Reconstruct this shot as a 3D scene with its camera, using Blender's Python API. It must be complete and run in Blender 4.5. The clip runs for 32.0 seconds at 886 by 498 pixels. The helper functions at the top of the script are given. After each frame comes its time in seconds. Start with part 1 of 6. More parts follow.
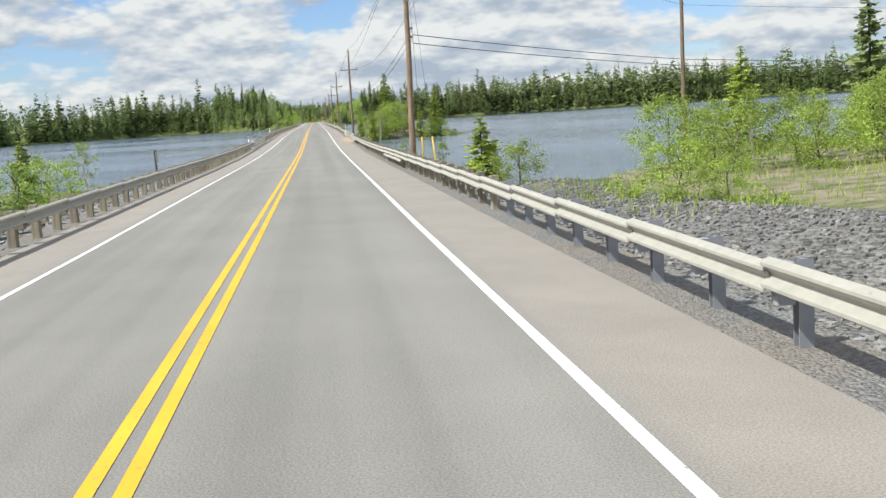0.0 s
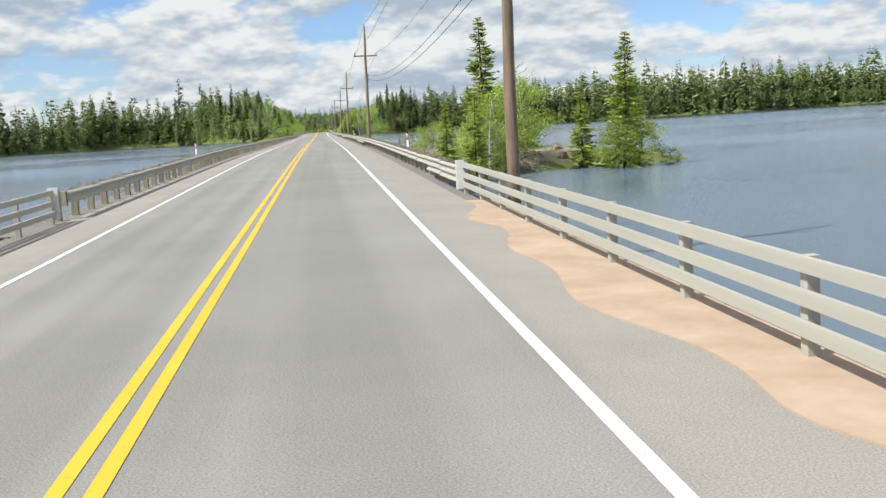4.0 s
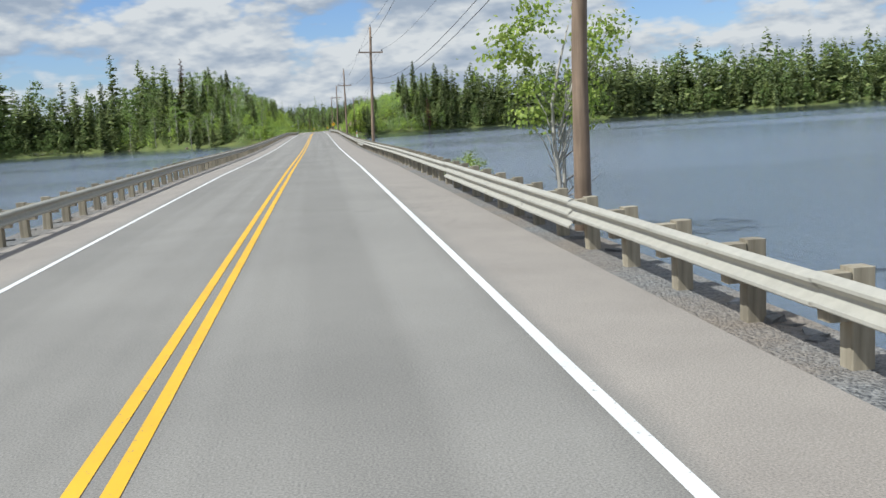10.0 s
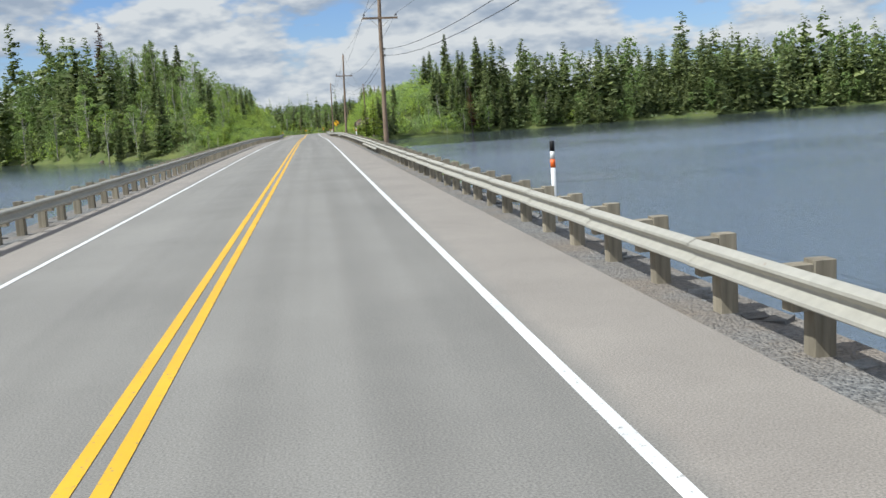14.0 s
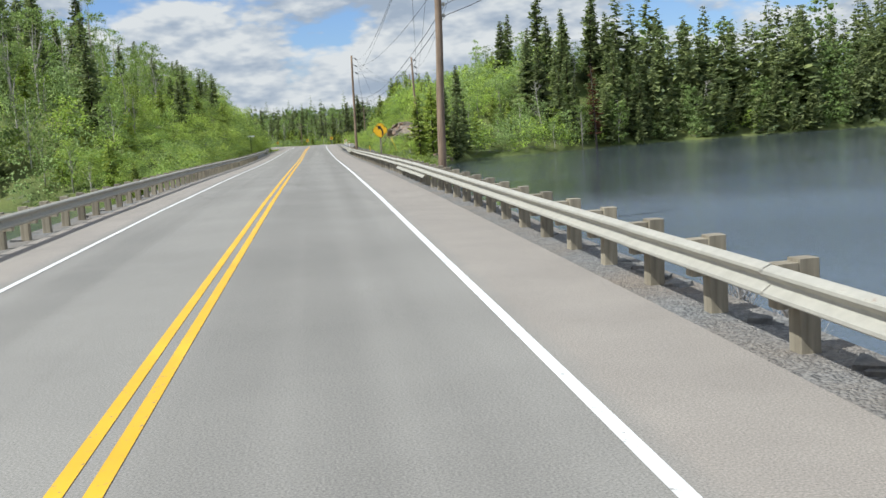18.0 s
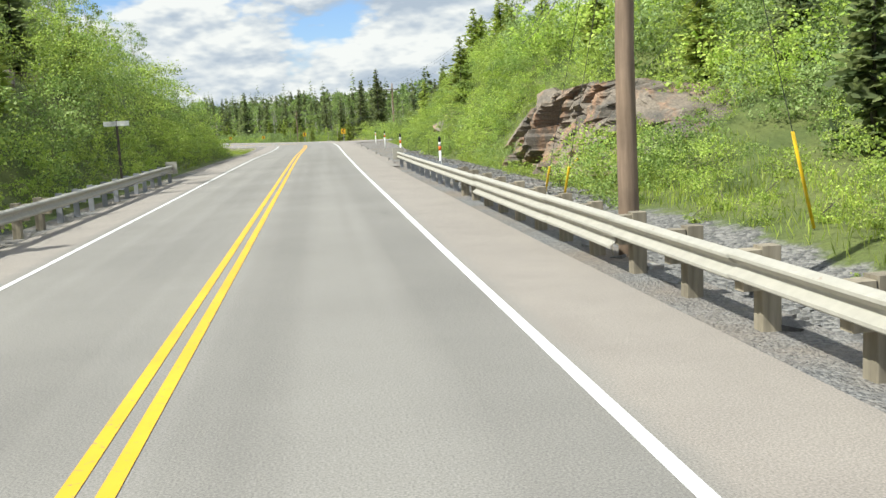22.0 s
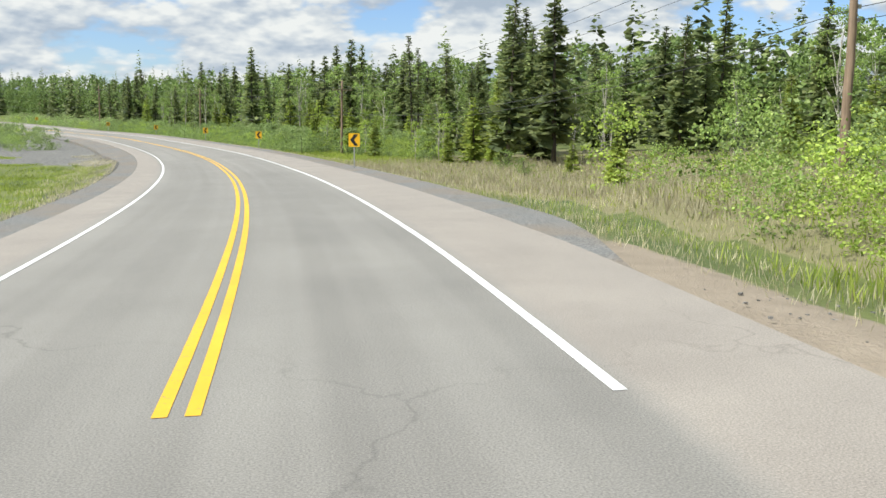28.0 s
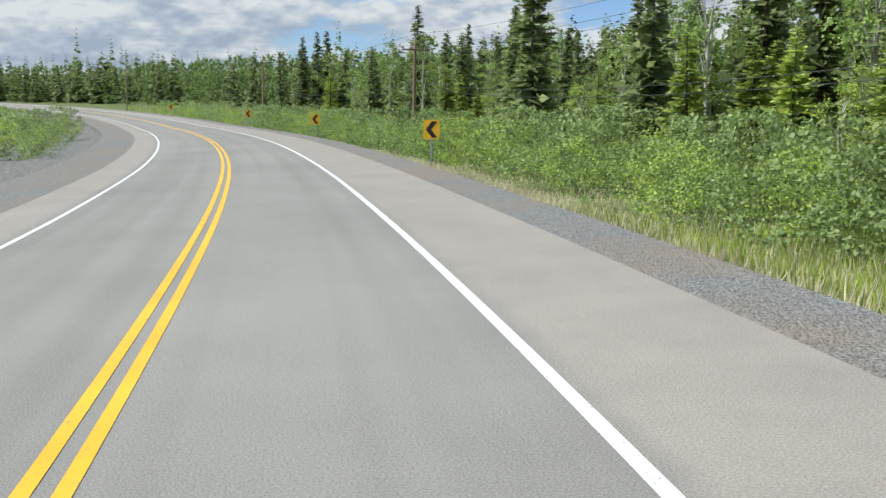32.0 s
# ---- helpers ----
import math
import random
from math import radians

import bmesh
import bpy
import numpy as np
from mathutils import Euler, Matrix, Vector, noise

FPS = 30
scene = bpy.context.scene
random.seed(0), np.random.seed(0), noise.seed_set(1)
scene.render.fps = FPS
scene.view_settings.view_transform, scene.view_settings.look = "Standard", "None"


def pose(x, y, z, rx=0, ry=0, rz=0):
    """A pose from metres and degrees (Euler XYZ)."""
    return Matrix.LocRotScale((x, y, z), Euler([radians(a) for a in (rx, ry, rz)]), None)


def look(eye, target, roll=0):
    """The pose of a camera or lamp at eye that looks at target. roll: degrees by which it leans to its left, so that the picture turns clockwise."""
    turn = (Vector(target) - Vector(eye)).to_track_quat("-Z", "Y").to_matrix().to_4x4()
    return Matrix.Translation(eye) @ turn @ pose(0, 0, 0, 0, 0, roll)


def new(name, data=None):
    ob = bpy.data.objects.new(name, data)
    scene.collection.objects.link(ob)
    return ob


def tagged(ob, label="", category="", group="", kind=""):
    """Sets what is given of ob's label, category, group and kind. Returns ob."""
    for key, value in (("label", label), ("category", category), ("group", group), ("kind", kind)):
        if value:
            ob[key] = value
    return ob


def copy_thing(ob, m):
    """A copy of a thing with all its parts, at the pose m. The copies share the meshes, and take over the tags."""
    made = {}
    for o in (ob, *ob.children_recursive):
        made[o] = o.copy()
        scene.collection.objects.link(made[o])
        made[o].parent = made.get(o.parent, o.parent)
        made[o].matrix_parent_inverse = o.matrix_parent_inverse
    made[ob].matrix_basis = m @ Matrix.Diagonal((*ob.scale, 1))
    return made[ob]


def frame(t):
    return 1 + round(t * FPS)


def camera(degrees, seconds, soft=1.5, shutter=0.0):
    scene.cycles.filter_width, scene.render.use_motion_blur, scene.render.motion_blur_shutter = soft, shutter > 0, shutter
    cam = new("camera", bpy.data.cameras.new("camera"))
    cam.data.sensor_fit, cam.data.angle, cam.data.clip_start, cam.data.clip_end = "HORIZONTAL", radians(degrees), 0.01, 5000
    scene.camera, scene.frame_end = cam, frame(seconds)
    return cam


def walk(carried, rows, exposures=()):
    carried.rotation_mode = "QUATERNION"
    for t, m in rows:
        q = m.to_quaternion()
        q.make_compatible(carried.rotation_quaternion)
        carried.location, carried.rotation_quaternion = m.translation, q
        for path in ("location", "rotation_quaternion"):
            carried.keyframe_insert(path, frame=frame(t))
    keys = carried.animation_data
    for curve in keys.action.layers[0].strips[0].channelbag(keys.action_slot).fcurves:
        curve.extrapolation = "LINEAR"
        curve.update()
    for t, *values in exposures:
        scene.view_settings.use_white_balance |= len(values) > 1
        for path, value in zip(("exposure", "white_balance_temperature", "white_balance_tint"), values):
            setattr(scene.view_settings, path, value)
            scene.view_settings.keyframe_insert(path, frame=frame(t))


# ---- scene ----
cam = camera(49.0, 32.0)
# seconds, x, y, z, pitch, roll, yaw
PATH = [
    (0, 1.429, 0.000, 2.550, -8.157, 3.612, -7.463),
    (0.5, 1.429, 12.880, 2.387, -8.165, 3.680, -7.495),
    (1, 1.486, 25.755, 2.208, -7.936, 3.634, -7.279),
    (1.5, 1.498, 38.617, 2.137, -7.627, 3.653, -7.215),
    (2, 1.567, 51.467, 2.038, -8.204, 3.909, -7.122),
    (2.5, 1.571, 64.305, 1.905, -8.140, 3.646, -7.040),
    (3, 1.576, 77.127, 1.818, -7.579, 3.434, -7.028),
    (3.5, 1.578, 89.925, 1.798, -7.556, 3.248, -7.062),
    (5.5, 1.588, 140.533, 2.042, -7.022, 3.660, -7.377),
    (6, 1.546, 153.029, 2.086, -6.965, 3.369, -7.422),
    (6.5, 1.608, 165.491, 2.152, -7.146, 3.777, -7.341),
    (7, 1.596, 177.920, 2.194, -7.401, 3.611, -7.311),
    (7.5, 1.623, 190.326, 2.214, -7.564, 3.673, -7.298),
    (8, 1.592, 202.724, 2.148, -7.559, 3.564, -7.256),
    (8.5, 1.570, 215.118, 2.124, -7.701, 3.911, -7.312),
    (9, 1.552, 227.513, 2.097, -7.635, 3.887, -7.268),
    (9.5, 1.540, 239.925, 2.077, -7.799, 3.853, -7.240),
    (10, 1.484, 252.371, 2.045, -7.689, 3.605, -7.290),
    (10.5, 1.467, 264.853, 2.043, -7.453, 3.456, -7.350),
    (11, 1.452, 277.372, 2.033, -7.259, 3.374, -7.410),
    (11.5, 1.478, 289.923, 2.050, -7.411, 3.538, -7.417),
    (12, 1.446, 302.499, 2.048, -7.661, 3.495, -7.526),
    (12.5, 1.491, 315.098, 1.991, -7.672, 3.473, -7.514),
    (13, 1.501, 327.714, 1.930, -7.668, 3.454, -7.546),
    (13.5, 1.519, 340.328, 1.886, -7.827, 3.641, -7.558),
    (14, 1.515, 352.918, 1.873, -7.673, 3.719, -7.683),
    (14.5, 1.558, 365.453, 1.876, -7.473, 3.874, -7.636),
    (16.5, 1.550, 413.869, 2.105, -7.143, 3.866, -7.394),
    (17, 1.529, 425.880, 2.146, -7.071, 3.760, -7.494),
    (17.5, 1.554, 437.873, 2.173, -7.462, 3.718, -7.498),
    (18, 1.551, 449.841, 2.189, -7.197, 3.549, -7.496),
    (18.5, 1.589, 461.766, 2.214, -7.506, 3.720, -7.464),
    (19, 1.546, 473.634, 2.237, -7.587, 3.376, -7.562),
    (19.5, 1.582, 485.440, 2.199, -8.106, 3.543, -7.589),
    (20, 1.576, 497.175, 2.101, -7.787, 3.981, -7.646),
    (20.5, 1.530, 508.736, 2.105, -7.782, 3.664, -7.616),
    (21, 1.506, 520.517, 2.020, -7.899, 3.523, -7.570),
    (21.5, 1.481, 532.400, 1.893, -7.776, 3.247, -7.499),
    (22, 1.452, 544.197, 1.817, -7.575, 3.154, -7.471),
    (22.5, 1.424, 555.734, 1.821, -7.455, 3.145, -7.523),
    (23, 1.349, 567.205, 1.795, -7.231, 2.900, -7.704),
    (23.5, 1.345, 578.980, 1.794, -6.961, 2.817, -7.839),
    (24, 1.372, 590.506, 1.806, -6.880, 2.479, -7.840),
    (24.5, 1.424, 601.973, 1.808, -6.700, 2.066, -7.813),
    (26.5, 1.193, 648.679, 1.760, -7.710, 0.290, -7.146),
    (27, 1.059, 660.405, 1.695, -7.460, -0.018, -6.458),
    (27.5, 0.763, 672.516, 1.648, -7.596, -0.086, -5.504),
    (28, 0.275, 683.924, 1.551, -7.549, -0.388, -4.227),
    (28.5, -0.552, 695.927, 1.479, -7.875, -0.267, -2.707),
    (29, -1.771, 707.805, 1.328, -8.365, 0.076, -1.108),
    (29.5, -3.169, 718.948, 1.137, -8.578, 0.241, 0.521),
    (30, -4.945, 730.335, 0.972, -8.535, 0.062, 2.185),
    (30.5, -7.180, 742.133, 0.826, -8.060, 0.013, 3.663),
    (31, -9.781, 754.142, 0.782, -7.788, 0.128, 5.036),
    (31.5, -12.649, 765.731, 0.708, -8.329, -0.050, 6.323),
    (32, -15.796, 777.775, 0.614, -7.960, -0.484, 7.927),
]
walk(cam, [(t, pose(x, y, z, 90 + p, r, w)) for t, x, y, z, p, r, w in PATH],
     [(0, 0.40, 6330, 6), (7.5, 0.45, 6330, 6), (10, 0.15, 6050, 6), (20.5, 0.32, 6150, 6), (22, 0.58, 6420, 4), (25, 0.60, 6420, 4), (27, 0.46, 6380, 5), (28, 0.48, 6380, 5), (29.5, 0.30, 6150, 5), (32, 0.22, 6050, 5)])

# ---- world and light ----
world = bpy.data.worlds.new("sky")
scene.world = world
world.use_nodes = True
SUN_AZ, SUN_EL = -110.0, 50.0      # degrees clockwise from +y, and above the horizon


def build_sky():
    nt = world.node_tree
    nt.nodes.clear()
    N, L = nt.nodes.new, nt.links.new
    out, bg = N("ShaderNodeOutputWorld"), N("ShaderNodeBackground")
    sky = N("ShaderNodeTexSky")
    sky.sky_type, sky.sun_disc = "NISHITA", False
    sky.sun_elevation, sky.sun_rotation = radians(SUN_EL), radians(SUN_AZ)
    sky.air_density, sky.dust_density, sky.ozone_density = 1.0, 0.4, 1.4
    tc, sep = N("ShaderNodeTexCoord"), N("ShaderNodeSeparateXYZ")
    L(tc.outputs["Generated"], sep.inputs[0])

    def math_node(op, a, b, c=None):
        m = N("ShaderNodeMath")
        m.operation = op
        for k, v in enumerate((a, b, c)):
            if v is None:
                continue
            if isinstance(v, (int, float)):
                m.inputs[k].default_value = v
            else:
                L(v, m.inputs[k])
        return m.outputs[0]

    # clouds are seen from the side: the sky's height is drawn out towards the horizon
    up = math_node("MAXIMUM", sep.outputs[2], 0.0)
    high = math_node("MULTIPLY_ADD", math_node("POWER", up, 0.55), 0.34, math_node("MULTIPLY", up, 1.9))
    comb = N("ShaderNodeCombineXYZ")
    L(sep.outputs[0], comb.inputs[0])
    L(sep.outputs[1], comb.inputs[1])
    L(high, comb.inputs[2])

    def ramp(fac, stops):
        r = N("ShaderNodeValToRGB")
        el = r.color_ramp.elements
        while len(el) < len(stops):
            el.new(0.5)
        for e, (p, c) in zip(el, stops):
            e.position, e.color = p, (*c, 1) if len(c) == 3 else c
        L(fac, r.inputs[0])
        return r.outputs[0]

    def field(lift):
        sc, no = N("ShaderNodeMapping"), N("ShaderNodeTexNoise")
        sc.inputs["Location"].default_value = (3.7, 1.9, 0.35 + lift)
        no.inputs["Scale"].default_value, no.inputs["Detail"].default_value, no.inputs["Roughness"].default_value = 3.3, 11, 0.60
        L(comb.outputs[0], sc.inputs[0])
        L(sc.outputs[0], no.inputs["Vector"])
        total = no.outputs["Fac"]
        # rounded heads of cumulus at three sizes
        for scale, k in ((7.0, 0.24), (16.0, 0.14), (38.0, 0.08), (90.0, 0.05)):
            vo = N("ShaderNodeTexVoronoi")
            vo.feature = "SMOOTH_F1"
            vo.inputs["Scale"].default_value, vo.inputs["Smoothness"].default_value = scale, 0.4
            L(sc.outputs[0], vo.inputs["Vector"])
            total = math_node("MULTIPLY_ADD", math_node("SUBTRACT", 0.42, vo.outputs["Distance"]), k, total)
        return total

    big, above = field(0.0), field(0.030)
    cover = ramp(big, [(0.34, (0, 0, 0)), (0.43, (1, 1, 1))])
    # cloud tops catch the sun where the cloud thins upwards; thick bases are grey
    lit = math_node("MULTIPLY_ADD", math_node("SUBTRACT", big, above), 4.6, 0.54)
    lit = math_node("SUBTRACT", lit, math_node("MULTIPLY", math_node("MAXIMUM", math_node("SUBTRACT", big, 0.55), 0.0), 0.9))
    tone = ramp(lit, [(0.14, (0.60, 0.68, 0.81)), (0.40, (0.76, 0.82, 0.92)), (0.60, (0.94, 0.97, 1.02)), (0.88, (1.18, 1.17, 1.16))])
    skyc = N("ShaderNodeVectorMath")
    skyc.operation = "SCALE"
    L(sky.outputs[0], skyc.inputs[0])
    skyc.inputs["Scale"].default_value = 0.115
    mix = N("ShaderNodeMix")
    mix.data_type = "RGBA"
    L(cover, mix.inputs[0])
    tint = N("ShaderNodeVectorMath")
    tint.operation = "MULTIPLY"
    tint.inputs[1].default_value = (0.80, 0.92, 1.22)       # a clear, dry sky
    L(skyc.outputs[0], tint.inputs[0])
    L(tint.outputs[0], mix.inputs[6])
    cl = N("ShaderNodeVectorMath")
    cl.operation = "SCALE"
    L(tone, cl.inputs[0])
    cl.inputs["Scale"].default_value = 0.70
    L(cl.outputs[0], mix.inputs[7])
    L(mix.outputs[2], bg.inputs["Color"])
    bg.inputs["Strength"].default_value = 0.78
    L(bg.outputs[0], out.inputs[0])


build_sky()
sun = new("sun", bpy.data.lights.new("sun", "SUN"))
sun.data.energy, sun.data.angle, sun.data.color = 4.6, radians(0.6), (1.0, 0.965, 0.91)
_a, _e = radians(SUN_AZ), radians(SUN_EL)
sun.matrix_basis = look((math.sin(_a) * math.cos(_e) * 50, math.cos(_a) * math.cos(_e) * 50, math.sin(_e) * 50), (0, 0, 0))


# ---- materials ----
class Nodes:
    """A small helper to write node materials in one line a node."""

    def __init__(self, name):
        self.mat = bpy.data.materials.new(name)
        self.mat.use_nodes = True
        self.nt = self.mat.node_tree
        self.bsdf = self.nt.nodes["Principled BSDF"]
        self.out = self.nt.nodes["Material Output"]
        self.coord = self.nt.nodes.new("ShaderNodeTexCoord").outputs["Object"]

    def put(self, socket, v):
        if isinstance(v, (int, float)):
            socket.default_value = v
        elif isinstance(v, tuple):
            socket.default_value = v if len(v) == 4 or socket.type == "VECTOR" else (*v, 1)
        else:
            self.nt.links.new(v, socket)

    def noise(self, scale, detail=4, rough=0.55, vec=None):
        n = self.nt.nodes.new("ShaderNodeTexNoise")
        self.put(n.inputs["Scale"], scale), self.put(n.inputs["Detail"], detail), self.put(n.inputs["Roughness"], rough)
        self.put(n.inputs["Vector"], self.coord if vec is None else vec)
        return n.outputs["Fac"]

    def stretch(self, sx, sy, sz):
        m = self.nt.nodes.new("ShaderNodeMapping")
        m.inputs["Scale"].default_value = (sx, sy, sz)
        self.put(m.inputs[0], self.coord)
        return m.outputs[0]

    def voronoi(self, scale, feature="F1", vec=None, out="Distance"):
        n = self.nt.nodes.new("ShaderNodeTexVoronoi")
        n.feature = feature
        self.put(n.inputs["Scale"], scale)
        self.put(n.inputs["Vector"], self.coord if vec is None else vec)
        return n.outputs[out]

    def ramp(self, fac, *stops):
        r = self.nt.nodes.new("ShaderNodeValToRGB")
        el = r.color_ramp.elements
        while len(el) < len(stops):
            el.new(0.5)
        for e, (p, c) in zip(el, stops):
            e.position, e.color = p, (c, c, c, 1) if isinstance(c, (int, float)) else (*c, 1)
        self.put(r.inputs[0], fac)
        return r.outputs[0]

    def mix(self, fac, a, b, mode="MIX"):
        m = self.nt.nodes.new("ShaderNodeMix")
        m.data_type, m.blend_type = "RGBA", mode
        self.put(m.inputs[0], fac), self.put(m.inputs[6], a), self.put(m.inputs[7], b)
        return m.outputs[2]

    def calc(self, op, a, b=0.0):
        m = self.nt.nodes.new("ShaderNodeMath")
        m.operation = op
        self.put(m.inputs[0], a), self.put(m.inputs[1], b)
        return m.outputs[0]

    def random(self):
        return self.nt.nodes.new("ShaderNodeObjectInfo").outputs["Random"]

    def island(self):
        return self.nt.nodes.new("ShaderNodeNewGeometry").outputs["Random Per Island"]

    def bump(self, height, strength=0.3, distance=0.02):
        b = self.nt.nodes.new("ShaderNodeBump")
        b.inputs["Strength"].default_value, b.inputs["Distance"].default_value = strength, distance
        self.put(b.inputs["Height"], height)
        self.put(self.bsdf.inputs["Normal"], b.outputs[0])

    def done(self, color, rough=0.8, metal=0.0, **more):
        self.put(self.bsdf.inputs["Base Color"], color)
        self.put(self.bsdf.inputs["Roughness"], rough)
        self.put(self.bsdf.inputs["Metallic"], metal)
        for k, v in more.items():
            self.put(self.bsdf.inputs[k.replace("_", " ")], v)
        return self.mat


def m_asphalt():
    n = Nodes("asphalt")
    sep = n.nt.nodes.new("ShaderNodeSeparateXYZ")
    uv = n.nt.nodes.new("ShaderNodeUVMap")           # x: metres from the centre line / 10 + 0.5, y: metres along / 10
    uv.uv_map = "road"
    n.put(sep.inputs[0], uv.outputs[0])
    u = n.calc("MULTIPLY", n.calc("SUBTRACT", sep.outputs[0], 0.5), 10.0)
    au = n.calc("ABSOLUTE", u)
    sc = n.nt.nodes.new("ShaderNodeVectorMath")
    sc.operation = "SCALE"
    n.put(sc.inputs[0], uv.outputs[0])
    sc.inputs["Scale"].default_value = 10.0
    n.coord = sc.outputs[0]                           # from here on: metres across and along the road
    grain = n.noise(55, 3, 0.7)
    fine = n.ramp(grain, (0.30, 0.60), (0.72, 1.40))
    lane = n.mix(n.ramp(n.noise(0.22, 5, 0.6), (0.35, 0.0), (0.65, 1.0)), (0.212, 0.201, 0.182), (0.250, 0.237, 0.214))
    track = n.ramp(n.noise(1.0, 2, 0.5, n.stretch(1.1, 0.012, 1)), (0.4, 0.90), (0.6, 1.06))
    shoulder = n.mix(n.ramp(n.noise(0.5, 6, 0.65), (0.35, 0.0), (0.7, 1.0)), (0.262, 0.234, 0.205), (0.315, 0.282, 0.246))
    edge = n.ramp(n.calc("ADD", au, n.calc("MULTIPLY", n.noise(1.3, 3), 0.25)), (0.0, 0.0), (1.0, 0.0))
    es = n.nt.nodes.new("ShaderNodeMapRange")
    n.put(es.inputs[0], n.calc("ADD", au, n.calc("MULTIPLY", n.noise(1.3, 3), 0.3)))
    es.inputs[1].default_value, es.inputs[2].default_value = 3.55, 3.85
    c = n.mix(es.outputs[0], n.mix(1.0, lane, track, "MULTIPLY"), shoulder)
    c = n.mix(1.0, c, fine, "MULTIPLY")
    wob = n.nt.nodes.new("ShaderNodeVectorMath")
    wob.operation = "MULTIPLY_ADD"
    wn = n.nt.nodes.new("ShaderNodeTexNoise")
    wn.inputs["Scale"].default_value, wn.inputs["Detail"].default_value = 0.9, 6
    n.put(wn.inputs["Vector"], n.coord), n.put(wob.inputs[0], wn.outputs["Color"]), n.put(wob.inputs[2], n.stretch(1.0, 0.45, 1))
    wob.inputs[1].default_value = (1.6, 1.6, 0)
    crack = n.ramp(n.voronoi(0.16, "DISTANCE_TO_EDGE", wob.outputs[0]), (0.0, 1.0), (0.0016, 0.0))
    gate = n.ramp(n.noise(0.05, 2), (0.56, 0.0), (0.64, 0.38))
    c = n.mix(n.calc("MULTIPLY", crack, gate), c, (0.04, 0.038, 0.035))
    n.bump(grain, 0.35, 0.004)
    return n.done(c, 0.86)


def m_paint(name, col):
    n = Nodes(name)
    wear = n.ramp(n.noise(16, 5, 0.7), (0.30, 0.0), (0.40, 1.0))
    big = n.ramp(n.noise(0.7, 4), (0.3, 0.80), (0.7, 1.0))
    c = n.mix(1.0, col, big, "MULTIPLY")
    n.bump(n.noise(60, 2), 0.2, 0.003)
    return n.done(n.mix(wear, (0.2, 0.19, 0.17), c), 0.6)


def m_gravel():
    n = Nodes("gravel")
    cell = n.voronoi(26, "F1", None, "Color")
    v = n.nt.nodes.new("ShaderNodeSeparateColor")
    n.put(v.inputs[0], cell)
    d = n.voronoi(26)
    tone = n.mix(v.outputs[0], (0.115, 0.116, 0.116), (0.27, 0.265, 0.25))
    brown = n.ramp(n.noise(0.35, 5, 0.6), (0.40, 0.0), (0.64, 0.75))
    c = n.mix(brown, tone, n.mix(v.outputs[1], (0.18, 0.145, 0.11), (0.29, 0.235, 0.18)))
    n.bump(n.ramp(d, (0.0, 1.0), (0.6, 0.0)), 0.9, 0.03)
    return n.done(c, 0.9)


def m_dusty():
    n = Nodes("dusty_gravel")
    fine = n.ramp(n.noise(45, 4, 0.75), (0.25, 0.65), (0.75, 1.3))
    c = n.mix(n.ramp(n.noise(0.35, 6, 0.65, n.stretch(0.6, 1.6, 1)), (0.35, 0.0), (0.65, 1.0)), (0.215, 0.202, 0.185), (0.315, 0.275, 0.235))
    n.bump(n.noise(30, 4, 0.7), 0.5, 0.01)
    return n.done(n.mix(1.0, c, fine, "MULTIPLY"), 0.92)


def m_ground():
    """Grass, herbs and bare soil in patches; stony near the causeway."""
    n = Nodes("ground")
    att = n.nt.nodes.new("ShaderNodeVertexColor")
    att.layer_name = "cover"
    sep = n.nt.nodes.new("ShaderNodeSeparateColor")
    n.put(sep.inputs[0], att.outputs[0])
    patch = n.noise(0.25, 6, 0.6)
    blade = n.noise(9, 4, 0.7)
    grass = n.mix(n.ramp(patch, (0.3, 0.0), (0.7, 1.0)), (0.065, 0.100, 0.022), (0.165, 0.185, 0.050))
    grass = n.mix(1.0, grass, n.ramp(blade, (0.25, 0.55), (0.75, 1.35)), "MULTIPLY")
    cell = n.voronoi(11, "F1", None, "Color")
    cs = n.nt.nodes.new("ShaderNodeSeparateColor")
    n.put(cs.inputs[0], cell)
    stone = n.mix(cs.outputs[0], (0.09, 0.09, 0.087), (0.26, 0.25, 0.23))
    straw = n.mix(n.noise(6, 4, 0.7, n.stretch(1, 1, 0.2)), (0.13, 0.125, 0.055), (0.28, 0.25, 0.13))
    soil = n.mix(n.noise(1.2, 5), (0.20, 0.16, 0.115), (0.36, 0.30, 0.23))
    jit = n.calc("MULTIPLY", n.calc("SUBTRACT", n.noise(0.9, 5, 0.7), 0.5), 0.9)

    def mask(ch):
        return n.ramp(n.calc("ADD", sep.outputs[ch], jit), (0.42, 0.0), (0.58, 1.0))

    c = n.mix(mask(0), grass, stone)
    c = n.mix(mask(1), c, straw)
    c = n.mix(mask(2), c, soil)
    n.bump(n.mix(mask(0), blade, n.ramp(n.voronoi(11), (0.0, 1.0), (0.6, 0.0))), 0.8, 0.08)
    return n.done(c, 0.95)


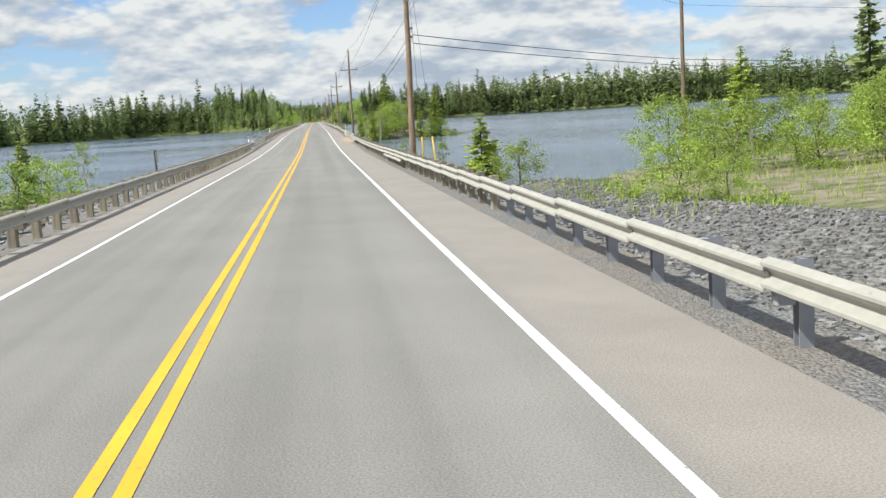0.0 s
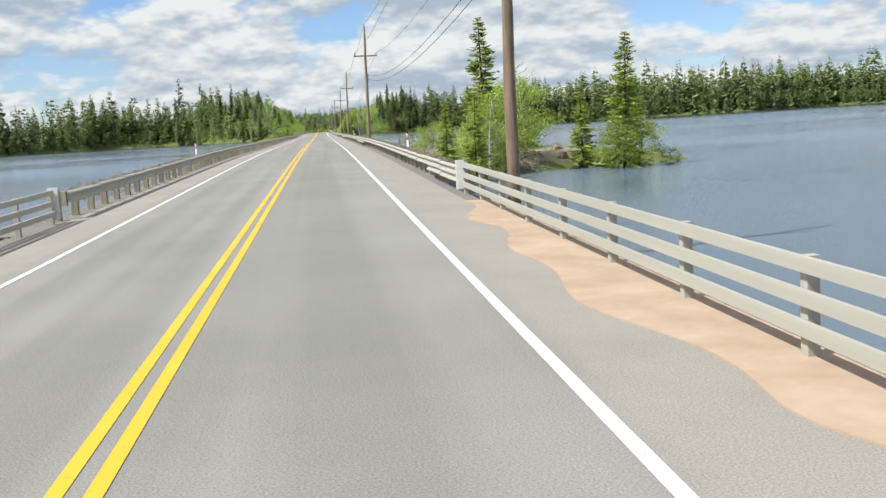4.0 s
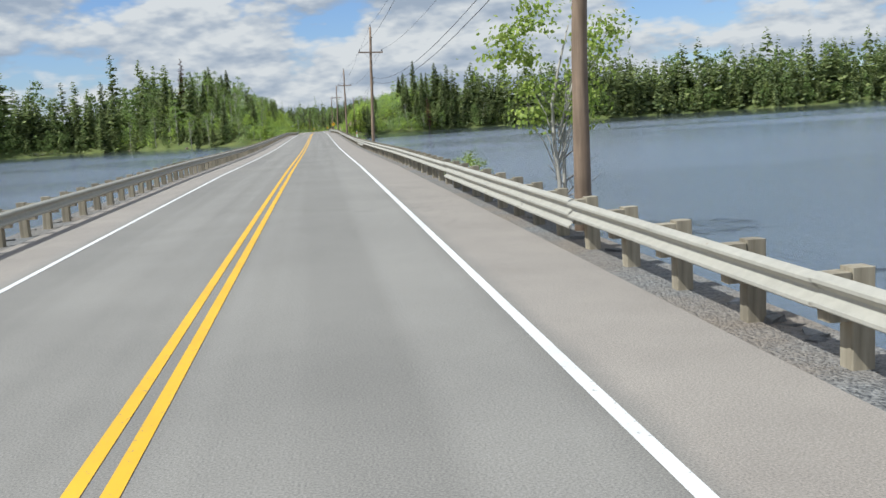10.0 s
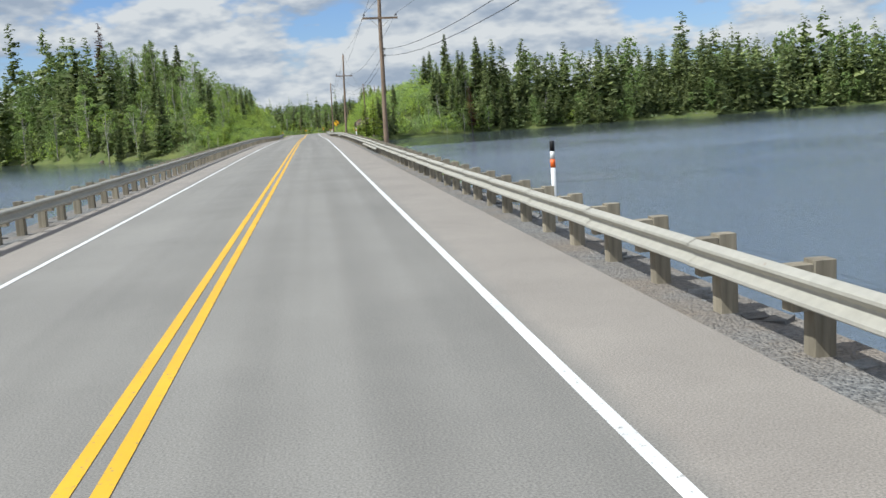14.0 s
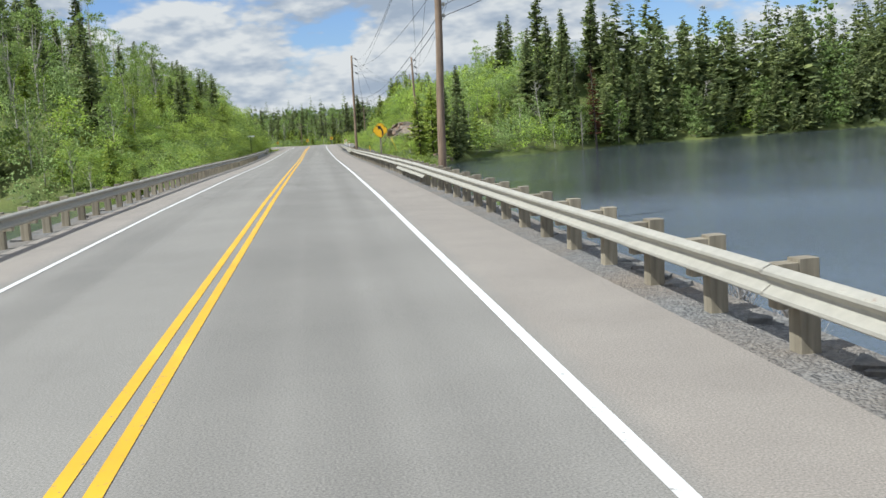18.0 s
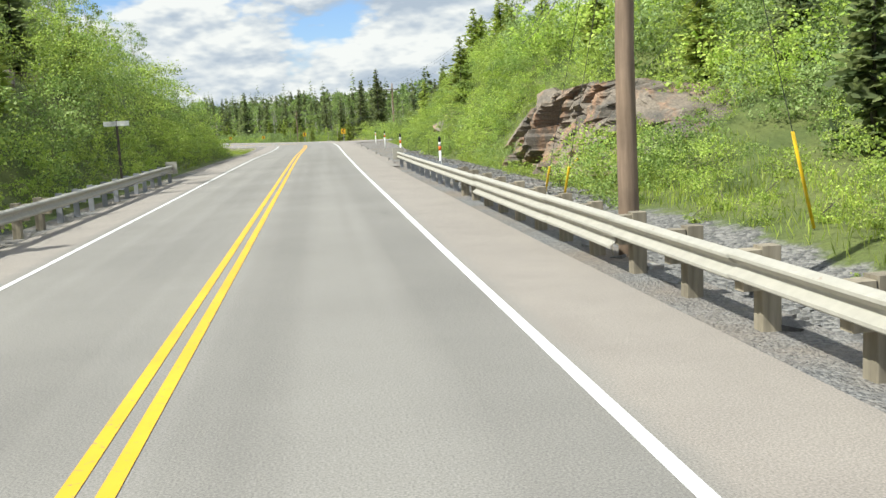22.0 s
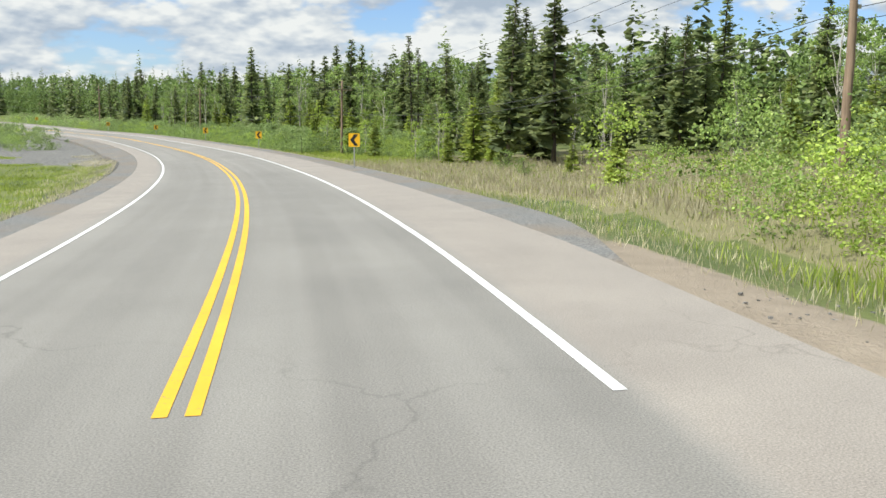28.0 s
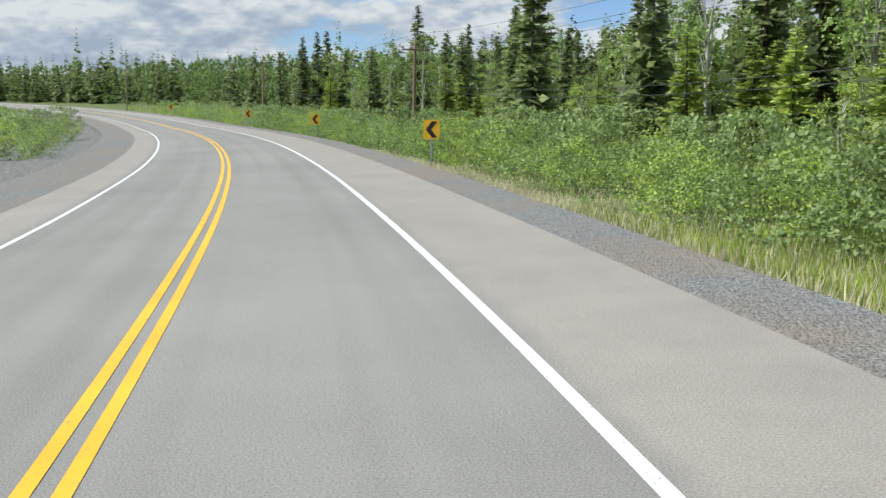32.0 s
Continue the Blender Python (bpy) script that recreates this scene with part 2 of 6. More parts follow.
def m_water():
    n = Nodes("lake_water")
    small = n.noise(2.2, 8, 0.70, n.stretch(0.5, 1.5, 1))
    wide = n.noise(0.16, 4, 0.5, n.stretch(0.5, 1.4, 1))
    gust = n.ramp(n.noise(0.018, 3, 0.5, n.stretch(0.6, 1.6, 1)), (0.36, 0.25), (0.60, 1.0))
    # the sheltered end of the lake lies calmer than the open water, and is coloured darker
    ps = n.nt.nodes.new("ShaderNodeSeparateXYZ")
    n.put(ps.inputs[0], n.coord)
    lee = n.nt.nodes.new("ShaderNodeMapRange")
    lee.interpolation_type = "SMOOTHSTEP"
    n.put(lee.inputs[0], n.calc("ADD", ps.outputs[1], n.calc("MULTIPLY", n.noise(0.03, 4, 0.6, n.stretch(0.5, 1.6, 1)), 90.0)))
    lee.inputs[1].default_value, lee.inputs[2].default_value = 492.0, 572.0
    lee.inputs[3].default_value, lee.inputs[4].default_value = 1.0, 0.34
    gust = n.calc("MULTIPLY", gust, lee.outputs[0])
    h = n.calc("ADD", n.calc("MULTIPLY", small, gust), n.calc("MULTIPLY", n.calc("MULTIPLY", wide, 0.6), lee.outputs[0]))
    n.bump(h, 0.50, 0.23)
    # reflections painted into the base colour: pale sky in the open, dark woods in the lee
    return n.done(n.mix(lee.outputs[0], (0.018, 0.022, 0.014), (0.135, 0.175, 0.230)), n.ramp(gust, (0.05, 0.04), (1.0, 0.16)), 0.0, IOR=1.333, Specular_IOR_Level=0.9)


def m_steel(name="galvanized_steel", base=(0.395, 0.378, 0.325)):
    n = Nodes(name)
    sp = n.ramp(n.noise(7, 5, 0.6), (0.3, 0.88), (0.7, 1.05))
    streak = n.ramp(n.noise(3, 4, 0.6, n.stretch(0.4, 0.15, 1.0)), (0.35, 0.96), (0.6, 1.0))
    c = n.mix(1.0, n.mix(1.0, base, sp, "MULTIPLY"), streak, "MULTIPLY")
    rust = n.ramp(n.noise(4.5, 6, 0.7), (0.66, 0.0), (0.74, 0.45))
    n.bump(n.noise(25, 3), 0.1, 0.003)
    return n.done(n.mix(rust, c, (0.22, 0.11, 0.05)), 0.68, 0.0)


def m_wood(name, a, b, scale=1.0):
    n = Nodes(name)
    g = n.noise(9 * scale, 6, 0.65, n.stretch(1, 1, 0.07))
    c = n.mix(n.ramp(g, (0.3, 0.0), (0.7, 1.0)), a, b)
    c = n.mix(1.0, c, n.ramp(n.noise(1.4, 4), (0.3, 0.75), (0.7, 1.15)), "MULTIPLY")
    rnd = n.ramp(n.random(), (0.0, 0.72), (1.0, 1.18))
    c = n.mix(1.0, c, rnd, "MULTIPLY")
    n.bump(g, 0.5, 0.01)
    return n.done(c, 0.85)


def m_leaf(name, a, b, gloss=0.55, dark=0.72):
    """Leaves: each leaf or sprig its own tone, each plant a shade of its own; some light passes through."""
    n = Nodes(name)
    c = n.mix(n.island(), a, b)
    c = n.mix(1.0, c, n.ramp(n.random(), (0.0, dark), (1.0, 1.25)), "MULTIPLY")
    c = n.mix(1.0, c, n.ramp(n.noise(0.5, 2, 0.5), (0.36, 0.74), (0.64, 1.22)), "MULTIPLY")
    mat = n.done(c, gloss)
    tr, add = n.nt.nodes.new("ShaderNodeBsdfTranslucent"), n.nt.nodes.new("ShaderNodeMixShader")
    n.put(tr.inputs[0], c)
    add.inputs[0].default_value = 0.42
    n.put(add.inputs[1], n.bsdf.outputs[0]), n.put(add.inputs[2], tr.outputs[0])
    n.put(n.out.inputs[0], add.outputs[0])
    return mat


def m_rock(name, a, b, rust):
    n = Nodes(name)
    big = n.noise(0.5, 6, 0.62)
    c = n.mix(n.ramp(big, (0.35, 0.0), (0.65, 1.0)), a, b)
    c = n.mix(n.ramp(n.noise(0.9, 6, 0.7, n.stretch(1, 1, 0.5)), (0.50, 0.0), (0.64, 0.85)), c, rust)
    c = n.mix(1.0, c, n.ramp(n.noise(11, 5, 0.7), (0.3, 0.6), (0.7, 1.3)), "MULTIPLY")
    c = n.mix(1.0, c, n.ramp(n.island(), (0.0, 0.6), (1.0, 1.2)), "MULTIPLY")
    n.bump(n.noise(5, 8, 0.7), 0.8, 0.08)
    return n.done(c, 0.88)


def m_plain(name, col, rough=0.5, metal=0.0, vary=0.2):
    n = Nodes(name)
    c = n.mix(1.0, col, n.ramp(n.noise(6, 5, 0.65), (0.3, 1.0 - vary), (0.7, 1.0 + vary * 0.4)), "MULTIPLY")
    n.bump(n.noise(40, 3), 0.08, 0.002)
    return n.done(c, rough, metal)


ASPHALT, WHITE, YELLOW = m_asphalt(), m_paint("white_road_paint", (0.78, 0.78, 0.76)), m_paint("yellow_road_paint", (0.82, 0.46, 0.02))
DUSTY = m_dusty()
_n = Nodes("reddish_sand")
_n.bump(_n.noise(35, 4, 0.7), 0.4, 0.008)
SAND = _n.done(_n.mix(_n.ramp(_n.noise(1.1, 6, 0.65), (0.35, 0.0), (0.65, 1.0)), (0.36, 0.255, 0.175), (0.46, 0.345, 0.25)), 0.95)
GRAVEL, GROUND, WATER, STEEL = m_gravel(), m_ground(), m_water(), m_steel()
STEEL_POST = m_steel("grey_steel_post", (0.30, 0.31, 0.33))
POST_WOOD = m_wood("weathered_post_wood", (0.20, 0.17, 0.12), (0.40, 0.35, 0.26))
POLE_WOOD = m_wood("pole_wood", (0.15, 0.105, 0.07), (0.30, 0.215, 0.15))
BARK = m_wood("dark_bark", (0.055, 0.045, 0.036), (0.15, 0.125, 0.10))
PALE_BARK = m_wood("pale_bark", (0.33, 0.30, 0.25), (0.60, 0.57, 0.50))
GREY_TWIG = m_wood("grey_dead_wood", (0.20, 0.18, 0.16), (0.42, 0.39, 0.36))
NEEDLE = m_leaf("spruce_needles", (0.105, 0.150, 0.064), (0.330, 0.375, 0.140), 0.7)
NEEDLE_FRESH = m_leaf("fresh_spruce_needles", (0.195, 0.275, 0.050), (0.50, 0.56, 0.115), 0.65)
NEEDLE_DEAD = m_leaf("rusty_dead_needles", (0.10, 0.045, 0.022), (0.20, 0.085, 0.04), 0.8)
LEAF = m_leaf("aspen_leaves", (0.165, 0.265, 0.058), (0.38, 0.48, 0.135), 0.55)
LEAF_WOOD = m_leaf("woodland_leaves", (0.115, 0.180, 0.050), (0.270, 0.360, 0.110), 0.6)
LEAF_BRIGHT = m_leaf("bright_shrub_leaves", (0.245, 0.360, 0.055), (0.50, 0.60, 0.125), 0.55)
LEAF_DULL = m_leaf("dull_willow_leaves", (0.225, 0.325, 0.105), (0.46, 0.58, 0.215), 0.6)
LEAF_RUST = m_leaf("brownish_shrub_leaves", (0.27, 0.23, 0.07), (0.46, 0.41, 0.15), 0.65)
GRASS = m_leaf("grass_blades", (0.20, 0.29, 0.035), (0.46, 0.52, 0.10), 0.6)
STRAW = m_leaf("dry_cattails", (0.42, 0.37, 0.22), (0.66, 0.60, 0.42), 0.8)
ROCK = m_rock("cut_bedrock", (0.13, 0.118, 0.100), (0.36, 0.295, 0.225), (0.42, 0.25, 0.15))
STONE = m_rock("riprap_stone", (0.16, 0.16, 0.155), (0.34, 0.33, 0.31), (0.27, 0.235, 0.20))
BLACK, DARK = m_plain("black_paint", (0.012, 0.012, 0.012), 0.5), m_plain("dark_rubber", (0.015, 0.015, 0.016), 0.7)
SIGN_Y, SIGN_O, POST_W = m_plain("yellow_sign_sheet", (0.90, 0.50, 0.014), 0.42), m_plain("orange_reflective_tape", (0.90, 0.16, 0.02), 0.4), m_plain("white_plastic", (0.74, 0.74, 0.72), 0.45)
SIGN_BACK = m_plain("bare_aluminium", (0.45, 0.45, 0.44), 0.4, 0.6)
CERAMIC, WIRE = m_plain("insulator_ceramic", (0.30, 0.30, 0.32), 0.25), m_plain("wire_metal", (0.10, 0.10, 0.105), 0.5, 0.5)
GUARD_Y = m_plain("yellow_guy_guard", (0.85, 0.55, 0.02), 0.45)

# ---- mesh helpers ----
def fast_mesh(name, V, F, mat, smooth=False):
    """A mesh from an array of places and an array of faces of one size."""
    V, F = np.asarray(V, np.float32).reshape(-1, 3), np.asarray(F, np.int32)
    k = F.shape[1]
    me = bpy.data.meshes.new(name)
    me.vertices.add(len(V)), me.loops.add(F.size), me.polygons.add(len(F))
    me.vertices.foreach_set("co", V.ravel())
    me.loops.foreach_set("vertex_index", F.ravel())
    me.polygons.foreach_set("loop_start", np.arange(0, F.size, k, dtype=np.int32))
    me.polygons.foreach_set("use_smooth", np.full(len(F), bool(smooth)))
    me.update(calc_edges=True)
    me.materials.append(mat)
    return me


class Geo:
    """Collects faces for one mesh."""

    def __init__(self):
        self.v, self.f = [], []

    def box(self, x0, x1, y0, y1, z0, z1, m=None, bevel=0.0):
        b = len(self.v)
        c = bevel
        ring = [(x0 + c, y0), (x1 - c, y0), (x1, y0 + c), (x1, y1 - c), (x1 - c, y1), (x0 + c, y1), (x0, y1 - c), (x0, y0 + c)] if c else [(x0, y0), (x1, y0), (x1, y1), (x0, y1)]
        n = len(ring)
        pts = [(x, y, z0) for x, y in ring] + [(x, y, z1) for x, y in ring]
        self.v += [tuple(m @ Vector(p)) if m else p for p in pts]
        self.f += [tuple(b + k for k in reversed(range(n))), tuple(b + n + k for k in range(n))]
        self.f += [(b + k, b + (k + 1) % n, b + n + (k + 1) % n, b + n + k) for k in range(n)]
        return self

    def tube(self, pts, radii, sides=8, cap=True):
        pts = [Vector(p) for p in pts]
        b = len(self.v)
        for i, p in enumerate(pts):
            d = (pts[min(i + 1, len(pts) - 1)] - pts[max(i - 1, 0)]).normalized()
            a = d.orthogonal().normalized() if abs(d.z) < 0.99 else Vector((1, 0, 0))
            if i and abs(d.z) < 0.99:
                a = (prev - d * prev.dot(d)).normalized() if (prev - d * prev.dot(d)).length > 1e-4 else a
            prev = a
            c = d.cross(a).normalized()
            r = radii[i] if isinstance(radii, (list, tuple)) else radii
            self.v += [tuple(p + r * (math.cos(2 * math.pi * k / sides) * a + math.sin(2 * math.pi * k / sides) * c)) for k in range(sides)]
        for i in range(len(pts) - 1):
            for k in range(sides):
                q, r_ = b + i * sides, b + (i + 1) * sides
                self.f.append((q + k, q + (k + 1) % sides, r_ + (k + 1) % sides, r_ + k))
        if cap:
            self.f.append(tuple(b + k for k in reversed(range(sides))))
            self.f.append(tuple(b + (len(pts) - 1) * sides + k for k in range(sides)))
        return self

    def poly(self, pts, depth):
        """A flat outline in the xz plane, thick along y."""
        b, n = len(self.v), len(pts)
        self.v += [(x, -depth / 2, z) for x, z in pts] + [(x, depth / 2, z) for x, z in pts]
        self.f += [tuple(b + k for k in range(n)), tuple(b + n + k for k in reversed(range(n)))]
        self.f += [(b + (k + 1) % n, b + k, b + n + k, b + n + (k + 1) % n) for k in range(n)]
        return self

    def mesh(self, name, mat, smooth=False):
        me = bpy.data.meshes.new(name)
        me.from_pydata(self.v, [], self.f)
        if smooth:
            me.polygons.foreach_set("use_smooth", [True] * len(me.polygons))
        me.materials.append(mat)
        return me


def part(name, me, parent, m=None, label=""):
    ob = new(name, me)
    ob.parent = parent
    if m is not None:
        ob.matrix_basis = m
    return tagged(ob, label)


def thing(name, label, category, m=None, group="", kind=""):
    ob = new(name)
    if m is not None:
        ob.matrix_basis = m
    return tagged(ob, label, category, group, kind)


# ---- the road's line ----
S_STEP = 1.0
S_ALL = np.arange(-160.0, 1260.0, S_STEP)
HEAD = np.radians(np.interp(S_ALL, [0, 590, 610, 630, 650, 670, 690, 710, 730, 750, 770, 790, 815, 838, 872, 913, 960, 1010, 1100, 1260], [-0, 0, -0.16, -0.52, -0.15, 1.65, 4.54, 7.16, 10, 12.64, 14.88, 17.46, 20.11, 23.42, 27.19, 32, 37, 42, 54, 78]))
CX = np.concatenate([[0], np.cumsum(-np.sin((HEAD[1:] + HEAD[:-1]) / 2))]) * S_STEP
CY = np.concatenate([[0], np.cumsum(np.cos((HEAD[1:] + HEAD[:-1]) / 2))]) * S_STEP + S_ALL[0]
LANE, LANE_L = 3.40, -3.296


ROAD_S = [-160, 0, 20, 40, 60, 80, 100, 120, 140, 160, 180, 200, 220, 240, 260, 280, 300, 320, 340, 360, 380, 400, 420, 440, 460, 480, 500, 520, 540, 560, 580, 600, 620, 640, 660, 680, 700, 720, 740, 760, 780, 800, 820, 840, 890, 935, 1010, 1100, 1260]
ROAD_H = [0.9, 0.468, 0.235, 0.063, -0.127, -0.255, -0.243, -0.154, -0.023, 0.095, 0.149, 0.115, 0.074, 0.03, -0.015, 0.01, 0.008, -0.095, -0.173, -0.184, -0.116, -0.021, 0.08, 0.149, 0.2, 0.207, 0.123, -0.012, -0.179, -0.24, -0.25, -0.234, -0.24, -0.312, -0.422, -0.557, -0.736, -1.018, -1.267, -1.402, -1.537, -1.574, -1.517, -1.372, -1.186, -0.4, 1, 2.6, 4.5]


def road_z(s):
    return np.interp(s, ROAD_S, ROAD_H)


def cross_fall(s, u):
    """Crowned on the straight, banked to the inside of the bend."""
    k = np.interp(s, [586, 652], [0, 1])
    tilt = np.interp(s, [640, 670, 700, 730, 780], [0.0355, 0.0026, 0.0314, 0.0321, 0.0414])
    return (1 - k) * (-0.018 * np.abs(u)) + k * (tilt * (np.clip(u, -9, 9) - 1.4) + 0.06)


def at_road(s, u, dz=0.0):
    x, y, h = np.interp(s, S_ALL, CX), np.interp(s, S_ALL, CY), np.interp(s, S_ALL, HEAD)
    return x + u * np.cos(h), y + u * np.sin(h), road_z(s) + cross_fall(s, u) + dz


def heading(s):
    return float(np.degrees(np.interp(s, S_ALL, HEAD)))


def to_road(X, Y):
    """Metres along and across the road for places of the plan."""
    X, Y = np.asarray(X, float).ravel(), np.asarray(Y, float).ravel()
    S, U = Y.copy(), X.copy()
    far = np.where(Y > 600)[0]
    sel = S_ALL > 590
    px, py, ph, ps = CX[sel][::2], CY[sel][::2], HEAD[sel][::2], S_ALL[sel][::2]
    for k in range(0, len(far), 4000):
        idx = far[k:k + 4000]
        d = (X[idx, None] - px) ** 2 + (Y[idx, None] - py) ** 2
        j = d.argmin(1)
        U[idx] = (X[idx] - px[j]) * np.cos(ph[j]) + (Y[idx] - py[j]) * np.sin(ph[j])
        S[idx] = ps[j] - (X[idx] - px[j]) * np.sin(ph[j]) + (Y[idx] - py[j]) * np.cos(ph[j])
        over = np.hypot(X[idx] - px[j], Y[idx] - py[j])
        U[idx] = np.sign(U[idx]) * np.maximum(np.abs(U[idx]), over * 0.999)
    return S, U


WATER_Z = -1.9


def sm(x, a, b):
    t = np.clip((x - a) / (b - a), 0, 1)
    return t * t * (3 - 2 * t)


def ripple(x, y, k=1.0):
    return (np.sin(x * 0.21 * k + 1.3 * np.sin(y * 0.13 * k)) + np.sin(y * 0.17 * k + 2.1 + 1.1 * np.sin(x * 0.19 * k)) + 0.6 * np.sin((x + y) * 0.43 * k)) / 2.6


def shores(X, Y):
    """How far into the lake a place lies (negative on land)."""
    w = 2.5 * ripple(X, Y, 1.0)
    near_r = np.interp(X, [0, 5.9, 10, 13, 16, 22, 26, 32, 38, 50, 80, 150, 400, 1500], [58, 54, 47, 43, 47, 53, 65, 65, 60, 48, 34, 10, -100, -300])
    far_r = np.interp(X, [0, 6, 8, 14, 20, 34, 51, 71, 104, 140, 170, 230, 300, 400, 600, 900, 2000], [556, 556, 553, 549, 566, 573, 582, 585, 592, 606, 600, 600, 640, 620, 500, 300, 100])
    near_l = np.interp(-X, [0, 6, 10, 20, 60, 200, 500, 1500], [52, 52, 60, 66, 70, 0, -150, -300])
    far_l = np.interp(-X, [0, 7, 21, 34, 55, 70, 95, 115, 150, 210, 330, 600, 1500], [516, 516, 522, 528, 551, 553, 538, 505, 452, 405, 330, 200, 60])
    right = np.minimum(Y - near_r, far_r - Y)
    left = np.minimum(Y - near_l, far_l - Y)
    d = np.where(X >= 0, right, left) + w * sm(np.abs(X), 8, 30)
    isle = 1.0 - np.sqrt(((X - 12.5) / 13.0) ** 2 + ((Y - 179) / 12.5) ** 2)
    tail = 1.0 - np.sqrt(((X - 22) / 6.5) ** 2 + ((Y - 172) / 3.0) ** 2)
    return np.minimum(d, -np.maximum(isle * 12, tail * 4))


def land(X, Y):
    shape = np.shape(X)
    X, Y = np.asarray(X, float).ravel(), np.asarray(Y, float).ravel()
    S, U = to_road(X, Y)
    A = np.abs(U)
    d = shores(X, Y)
    bump = ripple(X, Y, 1.7)
    shore = WATER_Z + np.where(d < 0, np.minimum(-d * 0.28, 0.9) + 0.25 * sm(-d, 0, 3), -np.minimum(d * 0.35, 3.0))
    inland = sm(-d, 4, 90)
    z = shore + inland * (2.5 + 3.5 * ripple(X, Y, 0.12))
    far = sm(np.hypot(X, Y - 400), 420, 1500)
    z = z + np.where(d < 0, far * 10 * (1 + 0.5 * ripple(X, Y, 0.035)), 0)
    # the hills through which the road is cut
    ashore = sm(-d, 0.5, 16)
    left = sm(S, 500, 545) * (1 - sm(S, 628, 660)) * (U < 0) * ashore * (1 - 0.7 * sm(A, 30, 62))
    z = z + left * (sm(A, 8.5, 16) * 3.4 + sm(A, 14, 42) * 7.5 + 1.4 * sm(A, 6.5, 8.5))
    right = sm(S, 562, 590) * (1 - sm(S, 640, 664)) * (U > 0) * ashore * (1 - 0.75 * sm(A, 32, 60))
    cut = sm(S, 574, 580) * (1 - sm(S, 603, 609))
    z = z + right * (sm(A, 11 + 3.2 * cut, 19) * 3.8 + sm(A, 17, 48) * 8.0 + 0.7 * sm(A, 8.4, 11))
    # the flat gravel bench between the road and the rock cut
    bench = sm(S, 562, 572) * (1 - sm(S, 654, 664)) * (U > 0)
    hold = 9.4 + 1.8 * cut
    low_z = road_z(S) - 0.42 - 0.03 * (A - 6)
    z = np.where(U > 0, z + bench * (low_z - z) * (1 - sm(A, hold, hold + 6.0 - 2.2 * cut)), z)
    bank = sm(S, 690, 697) * (1 - sm(S, 706, 732)) * (U > 0)
    z = z + bank * (sm(A, 10, 24) * 1.6 + sm(A, 20, 60) * 3.6)
    # beyond the hills: marsh on the outside of the bend, a gravel slope on the inside
    past = sm(S, 640, 670)
    marsh = past * (U > 0) * (1 - bank)
    z = z * (1 - marsh) + marsh * (-1.0 + 0.12 * bump + sm(A, 26, 90) * 2.6 + road_z(S) * 0.9)
    inner = past * (U < 0)
    z = z * (1 - inner) + inner * (-0.75 - 0.35 * sm(A, 7, 12) + sm(A, 14, 40) * 1.8 + 0.25 * bump + road_z(S) * 0.9)
    z = np.where(S > 640, np.maximum(z, WATER_Z + 0.15 - 1.6 * sm(Y, 692, 708)), z)
    # the gravel side road that joins from the right
    jx = sm(S, 660, 668) * (1 - sm(S, 688, 696)) * (U > 0) * (1 - sm(A, 60, 90))
    z = z * (1 - jx) + jx * (road_z(S) + cross_fall(S, np.clip(U, -6, 6)) - 0.12 - 0.004 * np.maximum(A - 6, 0))
    # the road's bed and its slopes
    rz = road_z(S) + cross_fall(S, np.clip(U, -6, 6))
    out = np.maximum(A - 5.9, 0)
    wet = sm(d, -14, -3)
    slope = rz - 0.10 - out * (1 - jx) * np.where((S > 575) & (U > 0), 0.10, np.where(S > 640, 0.22, 0.62 * wet + 0.20 * (1 - wet)))
    k = sm(A, 6.2, 11.5)
    z = np.where(A < 11.5, slope * (1 - k) + np.maximum(z, slope * (1 - k) + z * k) * k, z)
    z = np.where(A < 5.6, rz - 0.22, z)
    return z.reshape(shape)


def ground_at(x, y):
    return float(land(np.array([x]), np.array([y]))[0])


def axis(*spans):
    out = []
    for a, b, step in spans:
        out += list(np.arange(a, b, step))
    return np.array(out)


